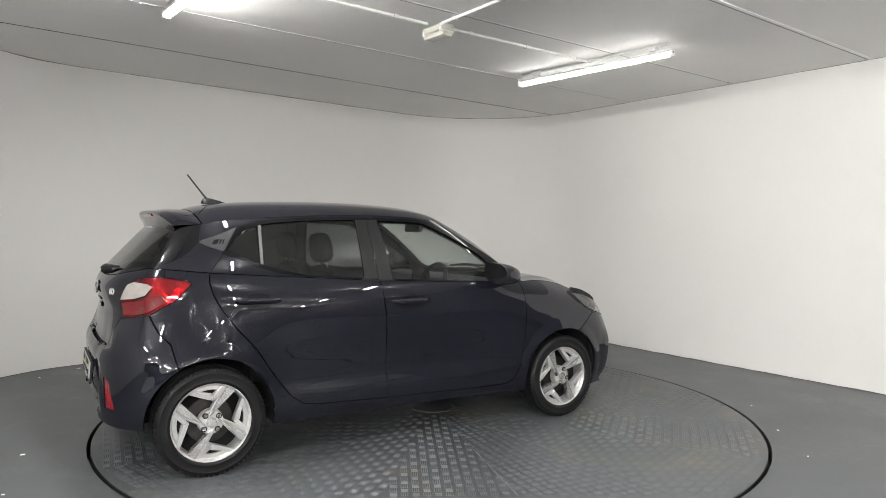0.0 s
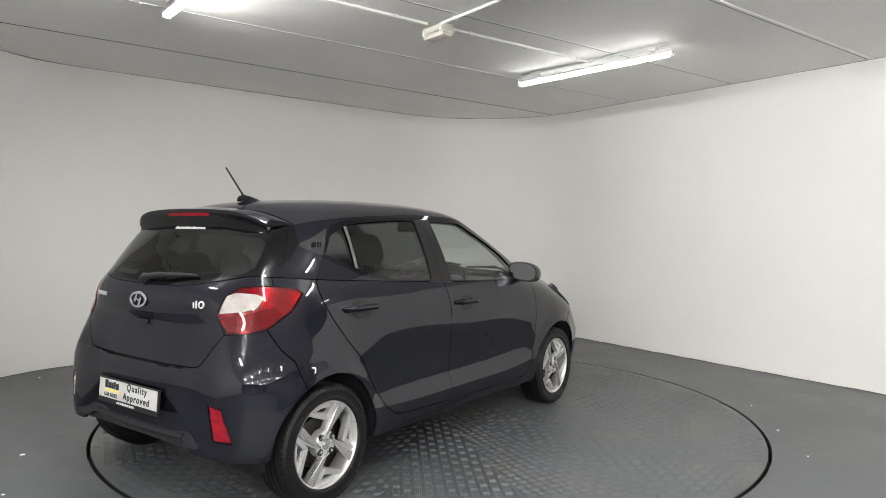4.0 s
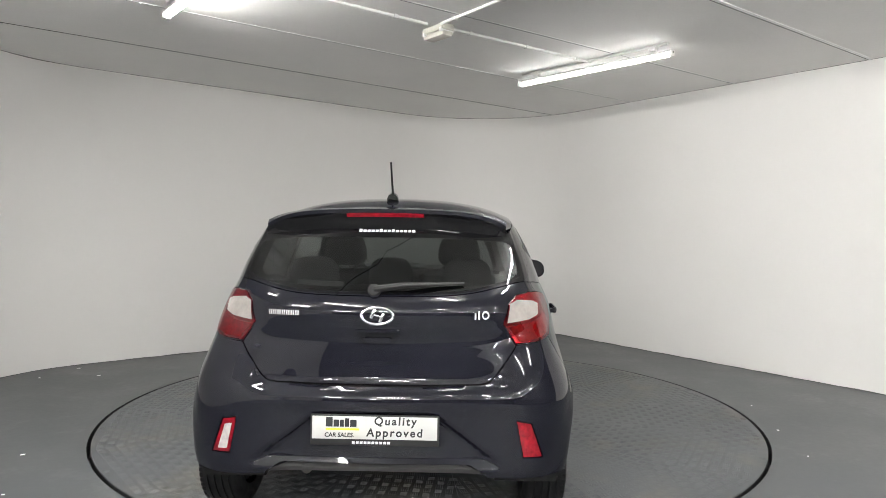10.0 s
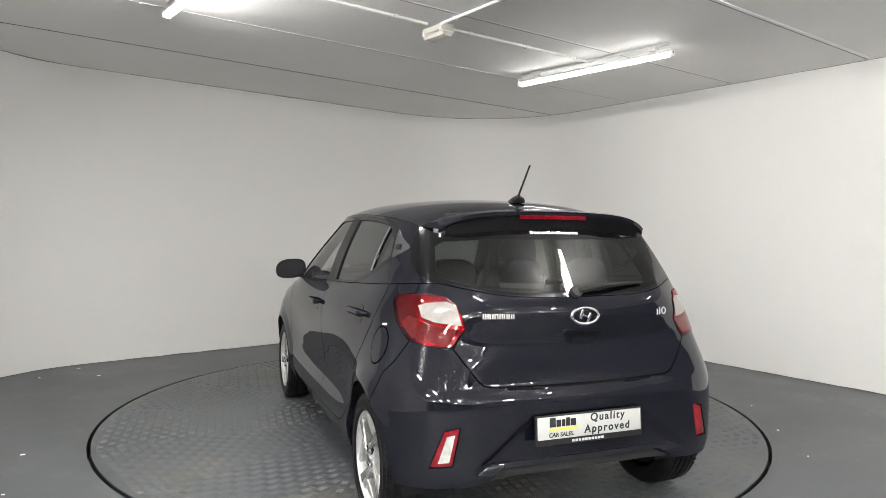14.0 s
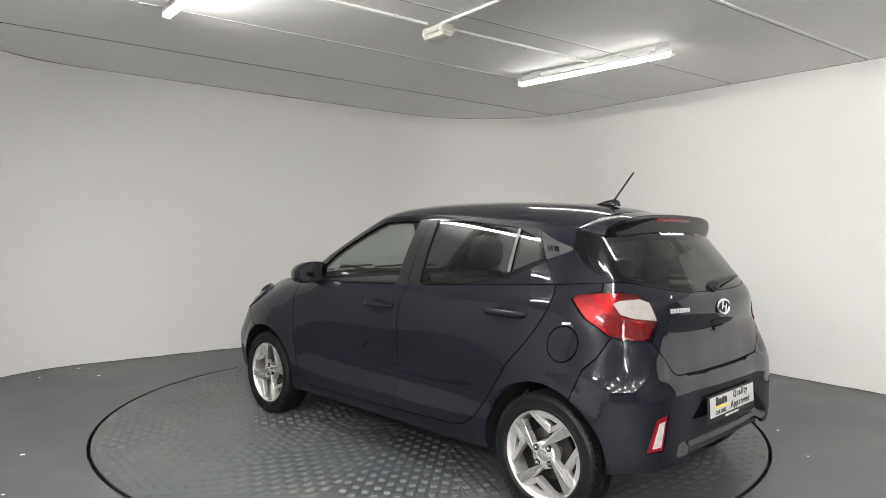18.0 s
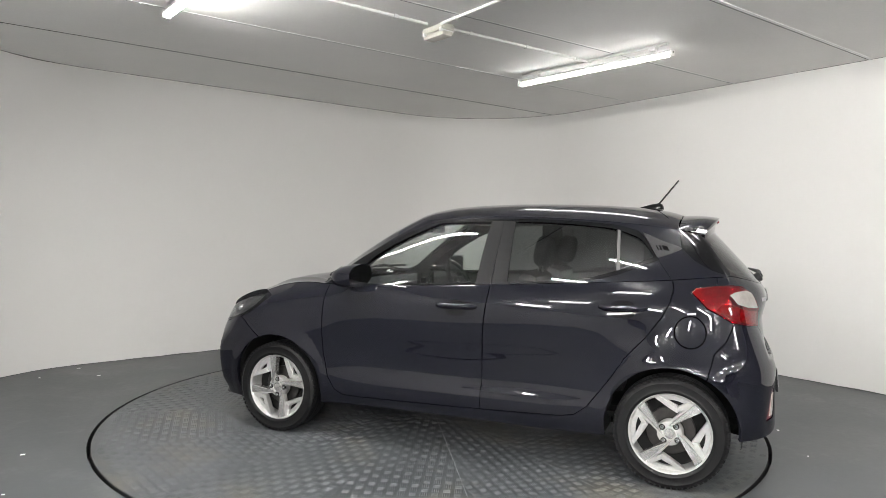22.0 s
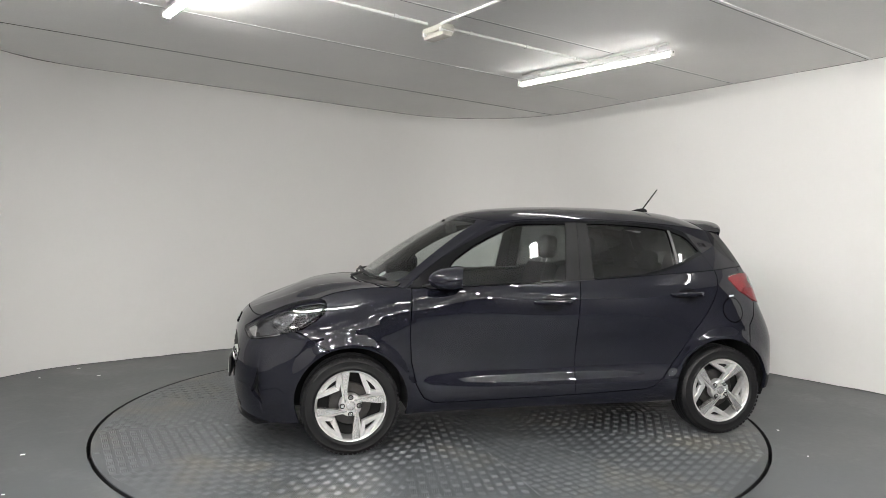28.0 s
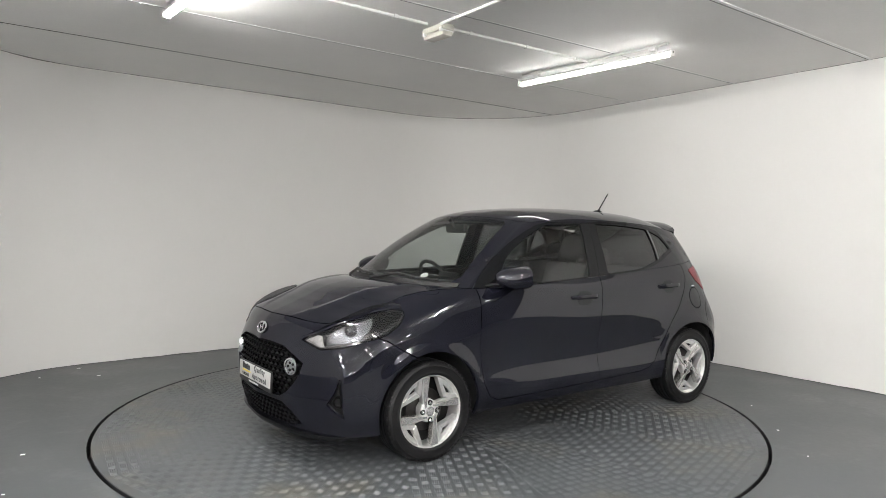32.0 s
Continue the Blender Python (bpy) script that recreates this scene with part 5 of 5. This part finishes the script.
for sd in (1, -1):
    # headlamp: dark bowl, bright reflectors, clear cover
    skin("headlamp", head_sheet.copy(), lambda s, z: tub(s, z, 0.045), BOWL, car, "clear headlamp with bright reflectors in a dark bowl", side=sd, gap=-0.002, lip=-0.045)
    bowl = [o for o in car.children if o.name.startswith("headlamp")][-1]
    inner = grid_sheet(3.7, 4.5, 70, lambda a: 0.64, lambda a: 0.90, 30)
    skin("reflector", take(inner, [(4.30, 0.700), (4.22, 0.760), (4.12, 0.795), (4.02, 0.815), (3.96, 0.815), (4.00, 0.760), (4.06, 0.715), (4.18, 0.690)]), lambda s, z: tub(s, z, 0.030), FACETS, bowl, "bright reflector", side=sd, gap=0, lip=0.01)
    skin("indicator", take(inner, [(4.425, 0.698), (4.34, 0.732), (4.31, 0.728), (4.29, 0.690), (4.27, 0.672), (4.30, 0.668)]), lambda s, z: tub(s, z, 0.022), CLEAR_LENS, bowl, "pale indicator lens", side=sd, gap=0, lip=0.008)
    skin("light_guide", take(inner, [(4.26, 0.676), (4.08, 0.705), (4.06, 0.715), (4.05, 0.700), (4.19, 0.681), (4.27, 0.668)]), lambda s, z: tub(s, z, 0.016), CLEAR_LENS, bowl, side=sd, gap=0, lip=0.006)
    skin("dark_mask", take(inner, [(3.96, 0.85), (3.98, 0.80), (4.00, 0.75), (4.03, 0.71), (3.95, 0.727), (3.90, 0.742), (3.815, 0.79), (3.765, 0.838), (3.757, 0.862), (3.80, 0.872), (3.92, 0.86)]), lambda s, z: tub(s, z, 0.018), GLOSS, bowl, "dark lamp mask", side=sd, gap=0.004, lip=0.01)
    inner.free()
    bm = bmesh.new()
    pc = Vector((tub(4.12, 0.755, 0.028)[0], sd * tub(4.12, 0.755, 0.028)[1], 0.755))
    lathe(bm, [(0.0, 0.020), (0.020, 0.014), (0.030, 0.004), (0.036, -0.004), (0.036, -0.03)], 24, Matrix.Translation(pc) @ Matrix.Rotation(radians(-52 if sd == 1 else -128), 4, "Z"))
    part("projector", bm, BOWL, bowl, "round projector lens")
    skin("lamp_cover", head_sheet.copy(), tub, LAMP_GLASS, bowl, "clear lamp cover", side=sd, gap=0.002, lip=0.004)
    # fog lamp pod
    pod = grid_sheet(4.0, 4.4, 40, lambda a: 0.25, lambda a: 0.58, 30)
    skin("fog_pod", take(pod, FOG_POD), lambda s, z: tub(s, z, 0.035), RUBBER, front_bumper, "black fog lamp recess", side=sd, gap=-0.003, lip=-0.03)
    pod.free()
    bm = bmesh.new()
    p = tub(4.165, 0.385, 0.022)
    lathe(bm, [(0.0, 0.008), (0.022, 0.006), (0.028, 0.0), (0.034, 0.004), (0.036, -0.02)], 24, Matrix.Translation((p[0], sd * p[1], 0.385)) @ Matrix.Rotation(radians(-45 if sd == 1 else -135), 4, "Z"))
    part("fog_lamp", bm, GLOSS, front_bumper, "round fog lamp")
    # round daytime lamp in the grille's corner
    bm = bmesh.new()
    p = tub(4.478, 0.552, 0.004)
    at = Matrix.Translation((p[0], sd * p[1], 0.552)) @ Matrix.Rotation(radians(-68 if sd == 1 else -112), 4, "Z")
    lathe(bm, [(0.0, 0.002), (0.034, 0.002), (0.036, 0.0), (0.040, 0.008), (0.048, 0.007), (0.051, 0.0), (0.051, -0.02)], 32, at)
    drl = part("daytime_lamp", bm, CHROME, front_bumper, "round chrome-rimmed daytime lamp")
    bm = bmesh.new()
    for a in range(5):
        ca, sa = 0.021 * math.cos(a * 1.2566), 0.021 * math.sin(a * 1.2566)
        lathe(bm, [(0.0, 0.006), (0.007, 0.005), (0.0085, 0.0)], 12, at @ pose(ca, 0, sa))
    part("lamp_cells", bm, GLOSS, drl)

# ---- writing, plates, badges
REARWARD = Matrix(((0, 0, -1, 0), (-1, 0, 0, 0), (0, 1, 0, 0), (0, 0, 0, 1)))
FORWARD = Matrix(((0, 0, 1, 0), (1, 0, 0, 0), (0, 1, 0, 0), (0, 0, 0, 1)))


def words(text, size, m, material, parent, name, spread=1.0, bold=0.0006):
    cu = bpy.data.curves.new(name, "FONT")
    cu.body, cu.size, cu.extrude, cu.offset, cu.space_character, cu.shear = text, size, 0.0006, bold, spread, 0.08
    ob = bpy.data.objects.new(name, cu)
    scene.collection.objects.link(ob)
    me = bpy.data.meshes.new_from_object(ob.evaluated_get(bpy.context.evaluated_depsgraph_get()))
    bpy.data.objects.remove(ob)
    me.materials.clear()
    me.materials.append(material)
    out = new(name, me)
    out.parent = parent
    out.matrix_local = m
    return out


def number_plate(face, x, z0, z1, tilt=0.0):
    """face -1: tail, 1: nose."""
    R = REARWARD if face == -1 else FORWARD
    hz = (z0 + z1) / 2
    at = Matrix.Translation((x, 0, hz)) @ Matrix.Rotation(radians(tilt), 4, "Y")
    bm = bmesh.new()
    box(bm, -0.006, -0.264, -0.060, 0.006, 0.264, 0.064, bevel=0.003)
    holder = part("plate_holder", bm, RUBBER, rear_bumper if face == -1 else front_bumper, "black plate holder")
    holder.matrix_local = at
    bm = bmesh.new()
    box(bm, -0.002 + face * 0.007, -0.256, -0.034, 0.002 + face * 0.007, 0.256, 0.058, bevel=0.0015)
    part("plate", bm, WHITE, holder, "white dealer plate with black writing")
    F = Matrix.Translation((face * 0.0098, 0, 0)) @ R
    words("Quality", 0.0455, F @ pose(-0.003, 0.026, 0), INK, holder, "writing", 1.28, 0.0011)
    words("Approved", 0.0455, F @ pose(-0.033, -0.021, 0), INK, holder, "writing", 1.28, 0.0011)
    words("CAR SALES.", 0.024, F @ pose(-0.205, -0.025, 0), INK, holder, "writing")
    for u0, u1, h in ((-0.200, -0.172, 0.040), (-0.168, -0.146, 0.030), (-0.142, -0.126, 0.030), (-0.122, -0.104, 0.036), (-0.100, -0.074, 0.030)):
        bm = bmesh.new()
        box(bm, u0, 0.016, -0.0004, u1, 0.016 + h * 0.95, 0.0008, m=F)
        part("name_bar", bm, INK, holder)
    bm = bmesh.new()
    box(bm, -0.200, 0.002, -0.0004, -0.062, 0.010, 0.0008, m=F)
    part("underline", bm, YELLOW, holder)
    bm = bmesh.new()
    for k in range(10):
        box(bm, -0.092 + 0.016 * k, -0.0530, -0.001, -0.080 + 0.016 * k, -0.0430, 0.0004, m=Matrix.Translation((face * 0.0068, 0, 0)) @ R)
    part("name_bar", bm, PALE, holder)
    return holder


number_plate(-1, -1.742, 0.445, 0.558, 4)
number_plate(1, 1.938, 0.372, 0.492, -2)


def oval_badge(at, w, h, parent):
    bm = bmesh.new()
    n, m = 36, 8
    rings = []
    for k in range(n):
        a = 2 * math.pi * k / n
        c = Vector((0, w * math.cos(a), h * math.sin(a)))
        o = Vector((0, math.cos(a) * h, math.sin(a) * w)).normalized()
        rings.append([bm.verts.new(at @ (c + (o * math.cos(b) * 1.3 + Vector((1, 0, 0)) * math.sin(b)) * 0.0055)) for b in np.linspace(0, 2 * math.pi, m, endpoint=False)])
    for k in range(n):
        a, b = rings[k], rings[(k + 1) % n]
        for j in range(m):
            bm.faces.new((a[j], a[(j + 1) % m], b[(j + 1) % m], b[j]))
    ob = part("badge", bm, CHROME, parent, "oval chrome badge")
    bm = bmesh.new()
    for d in (-0.30, 0.30):
        box(bm, -0.004, (d - 0.10) * w, -h * 0.62, 0.004, (d + 0.10) * w, h * 0.62, m=at @ Matrix.Rotation(radians(24), 4, "X"), bevel=0.002)
    box(bm, -0.003, -0.26 * w, -h * 0.10, 0.003, 0.26 * w, h * 0.10, m=at @ Matrix.Rotation(radians(16), 4, "X"), bevel=0.001)
    part("badge_bar", bm, CHROME, ob)
    return ob


p = tub(0.0, 0.966)
oval_badge(Matrix.Translation((p[0] - 0.002, 0, 0.966)) @ Matrix.Rotation(radians(6), 4, "Y"), 0.066, 0.034, hatch)
p = tub(S_END, 0.722)
oval_badge(Matrix.Translation((p[0] + 0.002, 0, 0.722)) @ Matrix.Rotation(radians(-22), 4, "Y"), 0.060, 0.032, front_bumper)


def tail_bar(name, y0, y1, z0, z1, material, parent, label, lift=0.003, k=8):
    """A bar that follows the tail's skin."""
    bm = bmesh.new()
    rows = []
    for j in range(k + 1):
        y = y0 + (y1 - y0) * j / k
        s = math.copysign(s_tail(abs(y)), y) if y else 0.0
        P = [Vector(tub(s, z)) + Vector((-d, 0, 0)) for z, d in ((z0, -0.004), (z0, lift), (z1, lift), (z1, -0.004))]
        rows.append([bm.verts.new(q) for q in P])
    for a, b in zip(rows, rows[1:]):
        for j in range(4):
            bm.faces.new((a[j], a[(j + 1) % 4], b[(j + 1) % 4], b[j]))
    bm.faces.new(rows[0])
    bm.faces.new(rows[-1])
    return part(name, bm, material, parent, label, smooth=False)


for k in range(7):   # a maker's name as plain upright bars
    y0 = 0.475 - 0.0205 * k
    tail_bar("badge_stroke", y0, y0 - 0.0055, 0.963, 0.983, LETTER, hatch, "", k=1)
    tail_bar("badge_stroke", y0 - 0.0095, y0 - 0.0150, 0.963, 0.983, LETTER, hatch, "", k=1)
for y0, y1, h in ((-0.412, -0.419, 0.026), (-0.428, -0.435, 0.034)):
    tail_bar("badge_stroke", y0, y1, 0.953, 0.953 + h, LETTER, hatch, "", k=1)
bm = bmesh.new()   # rounded loop beside the two strokes
rings = []
for k in range(20):
    a = 2 * math.pi * k / 20
    row = []
    for w, dx in ((1.0, -0.002), (1.0, 0.003), (0.68, 0.003), (0.68, -0.002)):
        y, z = -0.461 + 0.017 * w * math.cos(a), 0.970 + 0.017 * w * math.sin(a)
        row.append(bm.verts.new(Vector(tub(-s_tail(abs(y)), z)) + Vector((-dx, 0, 0))))
    rings.append(row)
for a, b in zip(rings, rings[1:] + rings[:1]):
    for j in range(4):
        bm.faces.new((a[j], a[(j + 1) % 4], b[(j + 1) % 4], b[j]))
part("badge_loop", bm, LETTER, hatch)
grip = grid_sheet(0.0, 0.12, 24, lambda a: 0.83, lambda a: 0.91, 20)
skin("tailgate_handle", take(grip, [(-0.01, 0.902), (0.088, 0.902), (0.094, 0.895), (0.093, 0.884), (0.076, 0.852), (0.066, 0.844), (-0.01, 0.842)]), tub, GLOSS, hatch, "gloss black tailgate grip recess", side=0, seam=(0.0,), lift=0.0015, gap=0, lip=0.003)
grip.free()
grip = grid_sheet(0.0, 0.12, 24, lambda a: 0.83, lambda a: 0.91, 20)
skin("grip", take(grip, [(-0.01, 0.874), (0.052, 0.874), (0.060, 0.868), (0.050, 0.850), (-0.01, 0.848)]), tub, PAINT, hatch, "", side=0, seam=(0.0,), lift=0.009, gap=0, lip=0.008)
skin("handle_rim", take(grip, [(-0.01, 0.908), (0.094, 0.907), (0.097, 0.900), (0.090, 0.897), (-0.01, 0.897)]), tub, PAINT, hatch, "", side=0, seam=(0.0,), lift=0.006, gap=0, lip=0.006)
grip.free()
tail_bar("bumper_strip", 0.385, -0.385, 0.358, 0.376, PAINT, diffuser, "", lift=0.006, k=20)
for y in (0.30, 0.12, -0.06, -0.24):
    tail_bar("fin", y + 0.004, y - 0.004, 0.344, 0.362, RUBBER, diffuser, "", lift=-0.004, k=1)

# rear window wiper, stickers
bm = bmesh.new()
p0, p1 = Vector(house(0.02, 0.06)), Vector(house(-0.37, 0.13))
n = Vector((-0.8, 0, 0.55)).normalized()
tube(bm, [p0 + n * 0.02, p0.lerp(p1, 0.35) + n * 0.035, p1 + n * 0.012], [0.016, 0.013, 0.006], 8)
lathe(bm, [(0, 0.03), (0.026, 0.022), (0.03, -0.02)], 16, Matrix.Translation(p0) @ Matrix.Rotation(radians(90), 4, "Z") @ pose(0, 0, 0, 30))
part("rear_wiper", bm, RUBBER, car, "black rear wiper")
stk = grid_sheet(-0.5, 0.5, 80, lambda a: 0.0, lambda a: 1.0, 24)
for k in range(14):   # a dealer's name as plain bars
    a = 0.125 - 0.0195 * k
    skin("name_bar", take(stk, [(a, 0.938), (a, 0.985 if k in (0, 5, 8) else 0.973), (a - 0.015, 0.985 if k in (0, 5, 8) else 0.973), (a - 0.015, 0.938)]), house, PALE, car, side=1, lift=0.002, gap=0, lip=0.001)
skin("window_sticker", take(stk, [(0.37, 0.13), (0.37, 0.20), (0.16, 0.20), (0.16, 0.13)]), house, PALE_TRIM, car, "pale sticker inside the rear window", side=1, lift=-0.006, gap=0, lip=0.001)
stk.free()

# windscreen wipers and cowl
bm = bmesh.new()
rows = []
for s in np.linspace(S_A + 0.06, 2 * S_W - S_A - 0.06, 30):
    f = Vector(foot(s))
    rows.append([bm.verts.new(v) for v in (f + Vector((0.02, 0, 0.002)), f + Vector((0.0, 0, 0.004)), Vector(house(s, 0.045)) + Vector((0.004, 0, 0.004)), f + Vector((-0.02, 0, -0.03)))])
for a, b in zip(rows, rows[1:]):
    for j in range(3):
        bm.faces.new((a[j], a[j + 1], b[j + 1], b[j]))
part("cowl", bm, RUBBER, car, "black cowl panel under the windscreen")
for y0, y1 in ((-0.02, 0.56), (-0.58, -0.06)):
    bm = bmesh.new()
    pts = []
    for f in np.linspace(0, 1, 8):
        y = y0 + (y1 - y0) * f
        s = S_W - (y / 0.62) * 0.66
        q = Vector(house(s, 0.07 - 0.035 * f))
        pts.append(q + Vector((0.016, 0, 0.018)))
    tube(bm, pts, 0.0075, 8)
    tube(bm, [Vector(foot(S_W - (y0 / 0.62) * 0.66)) + Vector((0.03, 0, 0.012)), pts[3] + Vector((0.004, 0, 0.012)), pts[5]], [0.011, 0.008, 0.006], 8)
    part("wiper", bm, RUBBER, car, "black windscreen wiper")
stk = grid_sheet(S_A, S_W, 90, lambda a: 0.0, lambda a: 1.0, 40)
skin("screen_disc", take(stk, ring(S_A + 0.36, 0.115, 0.030, 18)), house, PALE, car, "small round pale disc inside the windscreen", side=1, lift=-0.006, gap=0, lip=0.001)
stk.free()

# ---- inside
def cushion(bm, sx, sy, sz, m, r=0.04):
    vs = box(bm, -sx, -sy, -sz, sx, sy, sz, bevel=r)
    bmesh.ops.transform(bm, matrix=m, verts=[v for v in vs if v.is_valid])


def pillow(bm, d, w, h, m):
    """A rounded head rest."""
    pw = lambda v, e: math.copysign(abs(v) ** e, v)
    rings = []
    for b in np.linspace(-math.pi / 2 + 0.05, math.pi / 2 - 0.05, 11):
        cb, sb = math.cos(b) ** 0.55, pw(math.sin(b), 0.7)
        rings.append([bm.verts.new(m @ Vector((d * cb * pw(math.cos(a), 0.7), w * cb * pw(math.sin(a), 0.7) * (1 - 0.12 * sb), h * sb))) for a in np.linspace(0, 2 * math.pi, 20, endpoint=False)])
    for p, q in zip(rings, rings[1:]):
        for j in range(20):
            bm.faces.new((p[j], p[(j + 1) % 20], q[(j + 1) % 20], q[j]))
    bm.faces.new(rings[0])
    bm.faces.new(rings[-1])


for y in (0.34, -0.34):
    bm = bmesh.new()
    cushion(bm, 0.24, 0.23, 0.07, pose(0.02, y, 0.50, 0, -8), 0.05)
    seat = part("seat", bm, CLOTH, car, "dark cloth front seat")
    bm = bmesh.new()
    cushion(bm, 0.06, 0.22, 0.29, pose(-0.30, y, 0.80, 0, -18), 0.05)
    part("backrest", bm, CLOTH, seat)
    bm = bmesh.new()
    pillow(bm, 0.055, 0.125, 0.095, pose(-0.43, y, 1.20, 0, -10))
    part("headrest", bm, CLOTH, seat)
    bm = bmesh.new()
    for d in (-0.05, 0.05):
        tube(bm, [(-0.395, y + d, 1.05), (-0.42, y + d, 1.16)], 0.007, 8)
    part("headrest_post", bm, CHROME, seat)
bm = bmesh.new()
cushion(bm, 0.24, 0.60, 0.08, pose(-0.72, 0, 0.52, 0, -6), 0.05)
bench = part("rear_bench", bm, CLOTH, car, "dark cloth rear bench")
bm = bmesh.new()
cushion(bm, 0.06, 0.60, 0.25, pose(-1.02, 0, 0.80, 0, -16), 0.05)
part("backrest", bm, CLOTH, bench)
for y, w in ((0.38, 0.12), (0.0, 0.11), (-0.38, 0.12)):
    bm = bmesh.new()
    pillow(bm, 0.05, w, 0.075, pose(-1.12, y, 1.11, 0, -8))
    part("headrest", bm, CLOTH, bench)
bm = bmesh.new()
rows = []
for k, y in enumerate(np.linspace(-0.70, 0.70, 15)):
    f = 1 - (y / 0.70) ** 2
    rows.append([bm.verts.new((x, y, z)) for x, z in ((0.86 + 0.17 * f, 0.955), (0.70, 0.985), (0.56, 0.965), (0.52, 0.90), (0.58, 0.72), (0.66, 0.45))])
for a, b in zip(rows, rows[1:]):
    for j in range(5):
        bm.faces.new((a[j], a[j + 1], b[j + 1], b[j]))
dash = part("dashboard", bm, DASH, car, "dark grey dashboard")
bm = bmesh.new()
box(bm, 0.50, -0.10, 0.87, 0.53, 0.14, 1.02, bevel=0.008)
part("screen", bm, GLOSS, dash, "dark centre screen")
bm = bmesh.new()
M = Matrix.Translation((0.38, -0.34, 0.92)) @ Matrix.Rotation(radians(-62), 4, "Y")
for k in range(36):
    a, b = 2 * math.pi * k / 36, 2 * math.pi * (k + 1) / 36
    tube(bm, [M @ Vector((0.18 * math.cos(a), 0.18 * math.sin(a), 0)), M @ Vector((0.18 * math.cos(b), 0.18 * math.sin(b), 0))], 0.015, 8, caps=False)
box(bm, -0.055, -0.07, -0.02, 0.055, 0.07, 0.02, m=M, bevel=0.012)
for d in ((0, 0.17, 0), (0, -0.17, 0), (-0.17, 0, 0)):
    tube(bm, [M @ Vector((0, 0, 0)), M @ Vector(d)], 0.014, 8)
part("steering_wheel", bm, RUBBER, dash, "black three-spoke steering wheel")
bm = bmesh.new()
cushion(bm, 0.018, 0.115, 0.034, pose(0.44, 0.0, 1.335, 0, 10), 0.014)
tube(bm, [(0.46, 0, 1.345), (0.50, 0, 1.395)], 0.012, 8)
part("inside_mirror", bm, RUBBER, car, "black interior mirror")
bm = bmesh.new()
box(bm, -1.55, -0.64, 0.30, 0.70, 0.64, 0.33, bevel=0.01)
part("cabin_floor", bm, LINER, car, "black cabin carpet")
bm = bmesh.new()
rows = []
for v in np.linspace(0.03, 0.97, 12):
    rows.append([bm.verts.new(Vector(roof(u, v)) + Vector((0, 0, -0.035))) for u in np.linspace(0.03, 0.97, 14)])
for a, b in zip(rows, rows[1:]):
    for j in range(13):
        bm.faces.new((a[j], a[j + 1], b[j + 1], b[j]))
part("headlining", bm, PALE_TRIM, car, "pale grey headlining")
bm = bmesh.new()
box(bm, -1.60, -0.56, 0.62, -1.16, 0.56, 0.66, bevel=0.01)
part("parcel_shelf", bm, LINER, car, "black boot cover")


# ---- what moves: the turntable turns evenly and carries the car
def motions():
    rows_t, rows_c = [], []
    for k in range(33):
        m = Matrix.Rotation(radians(START + RATE * k), 4, "Z")
        rows_t.append((float(k), m))
        rows_c.append((float(k), m @ CAR_ON_DISC))
    walk(turntable, rows_t)
    walk(car, rows_c)


motions()
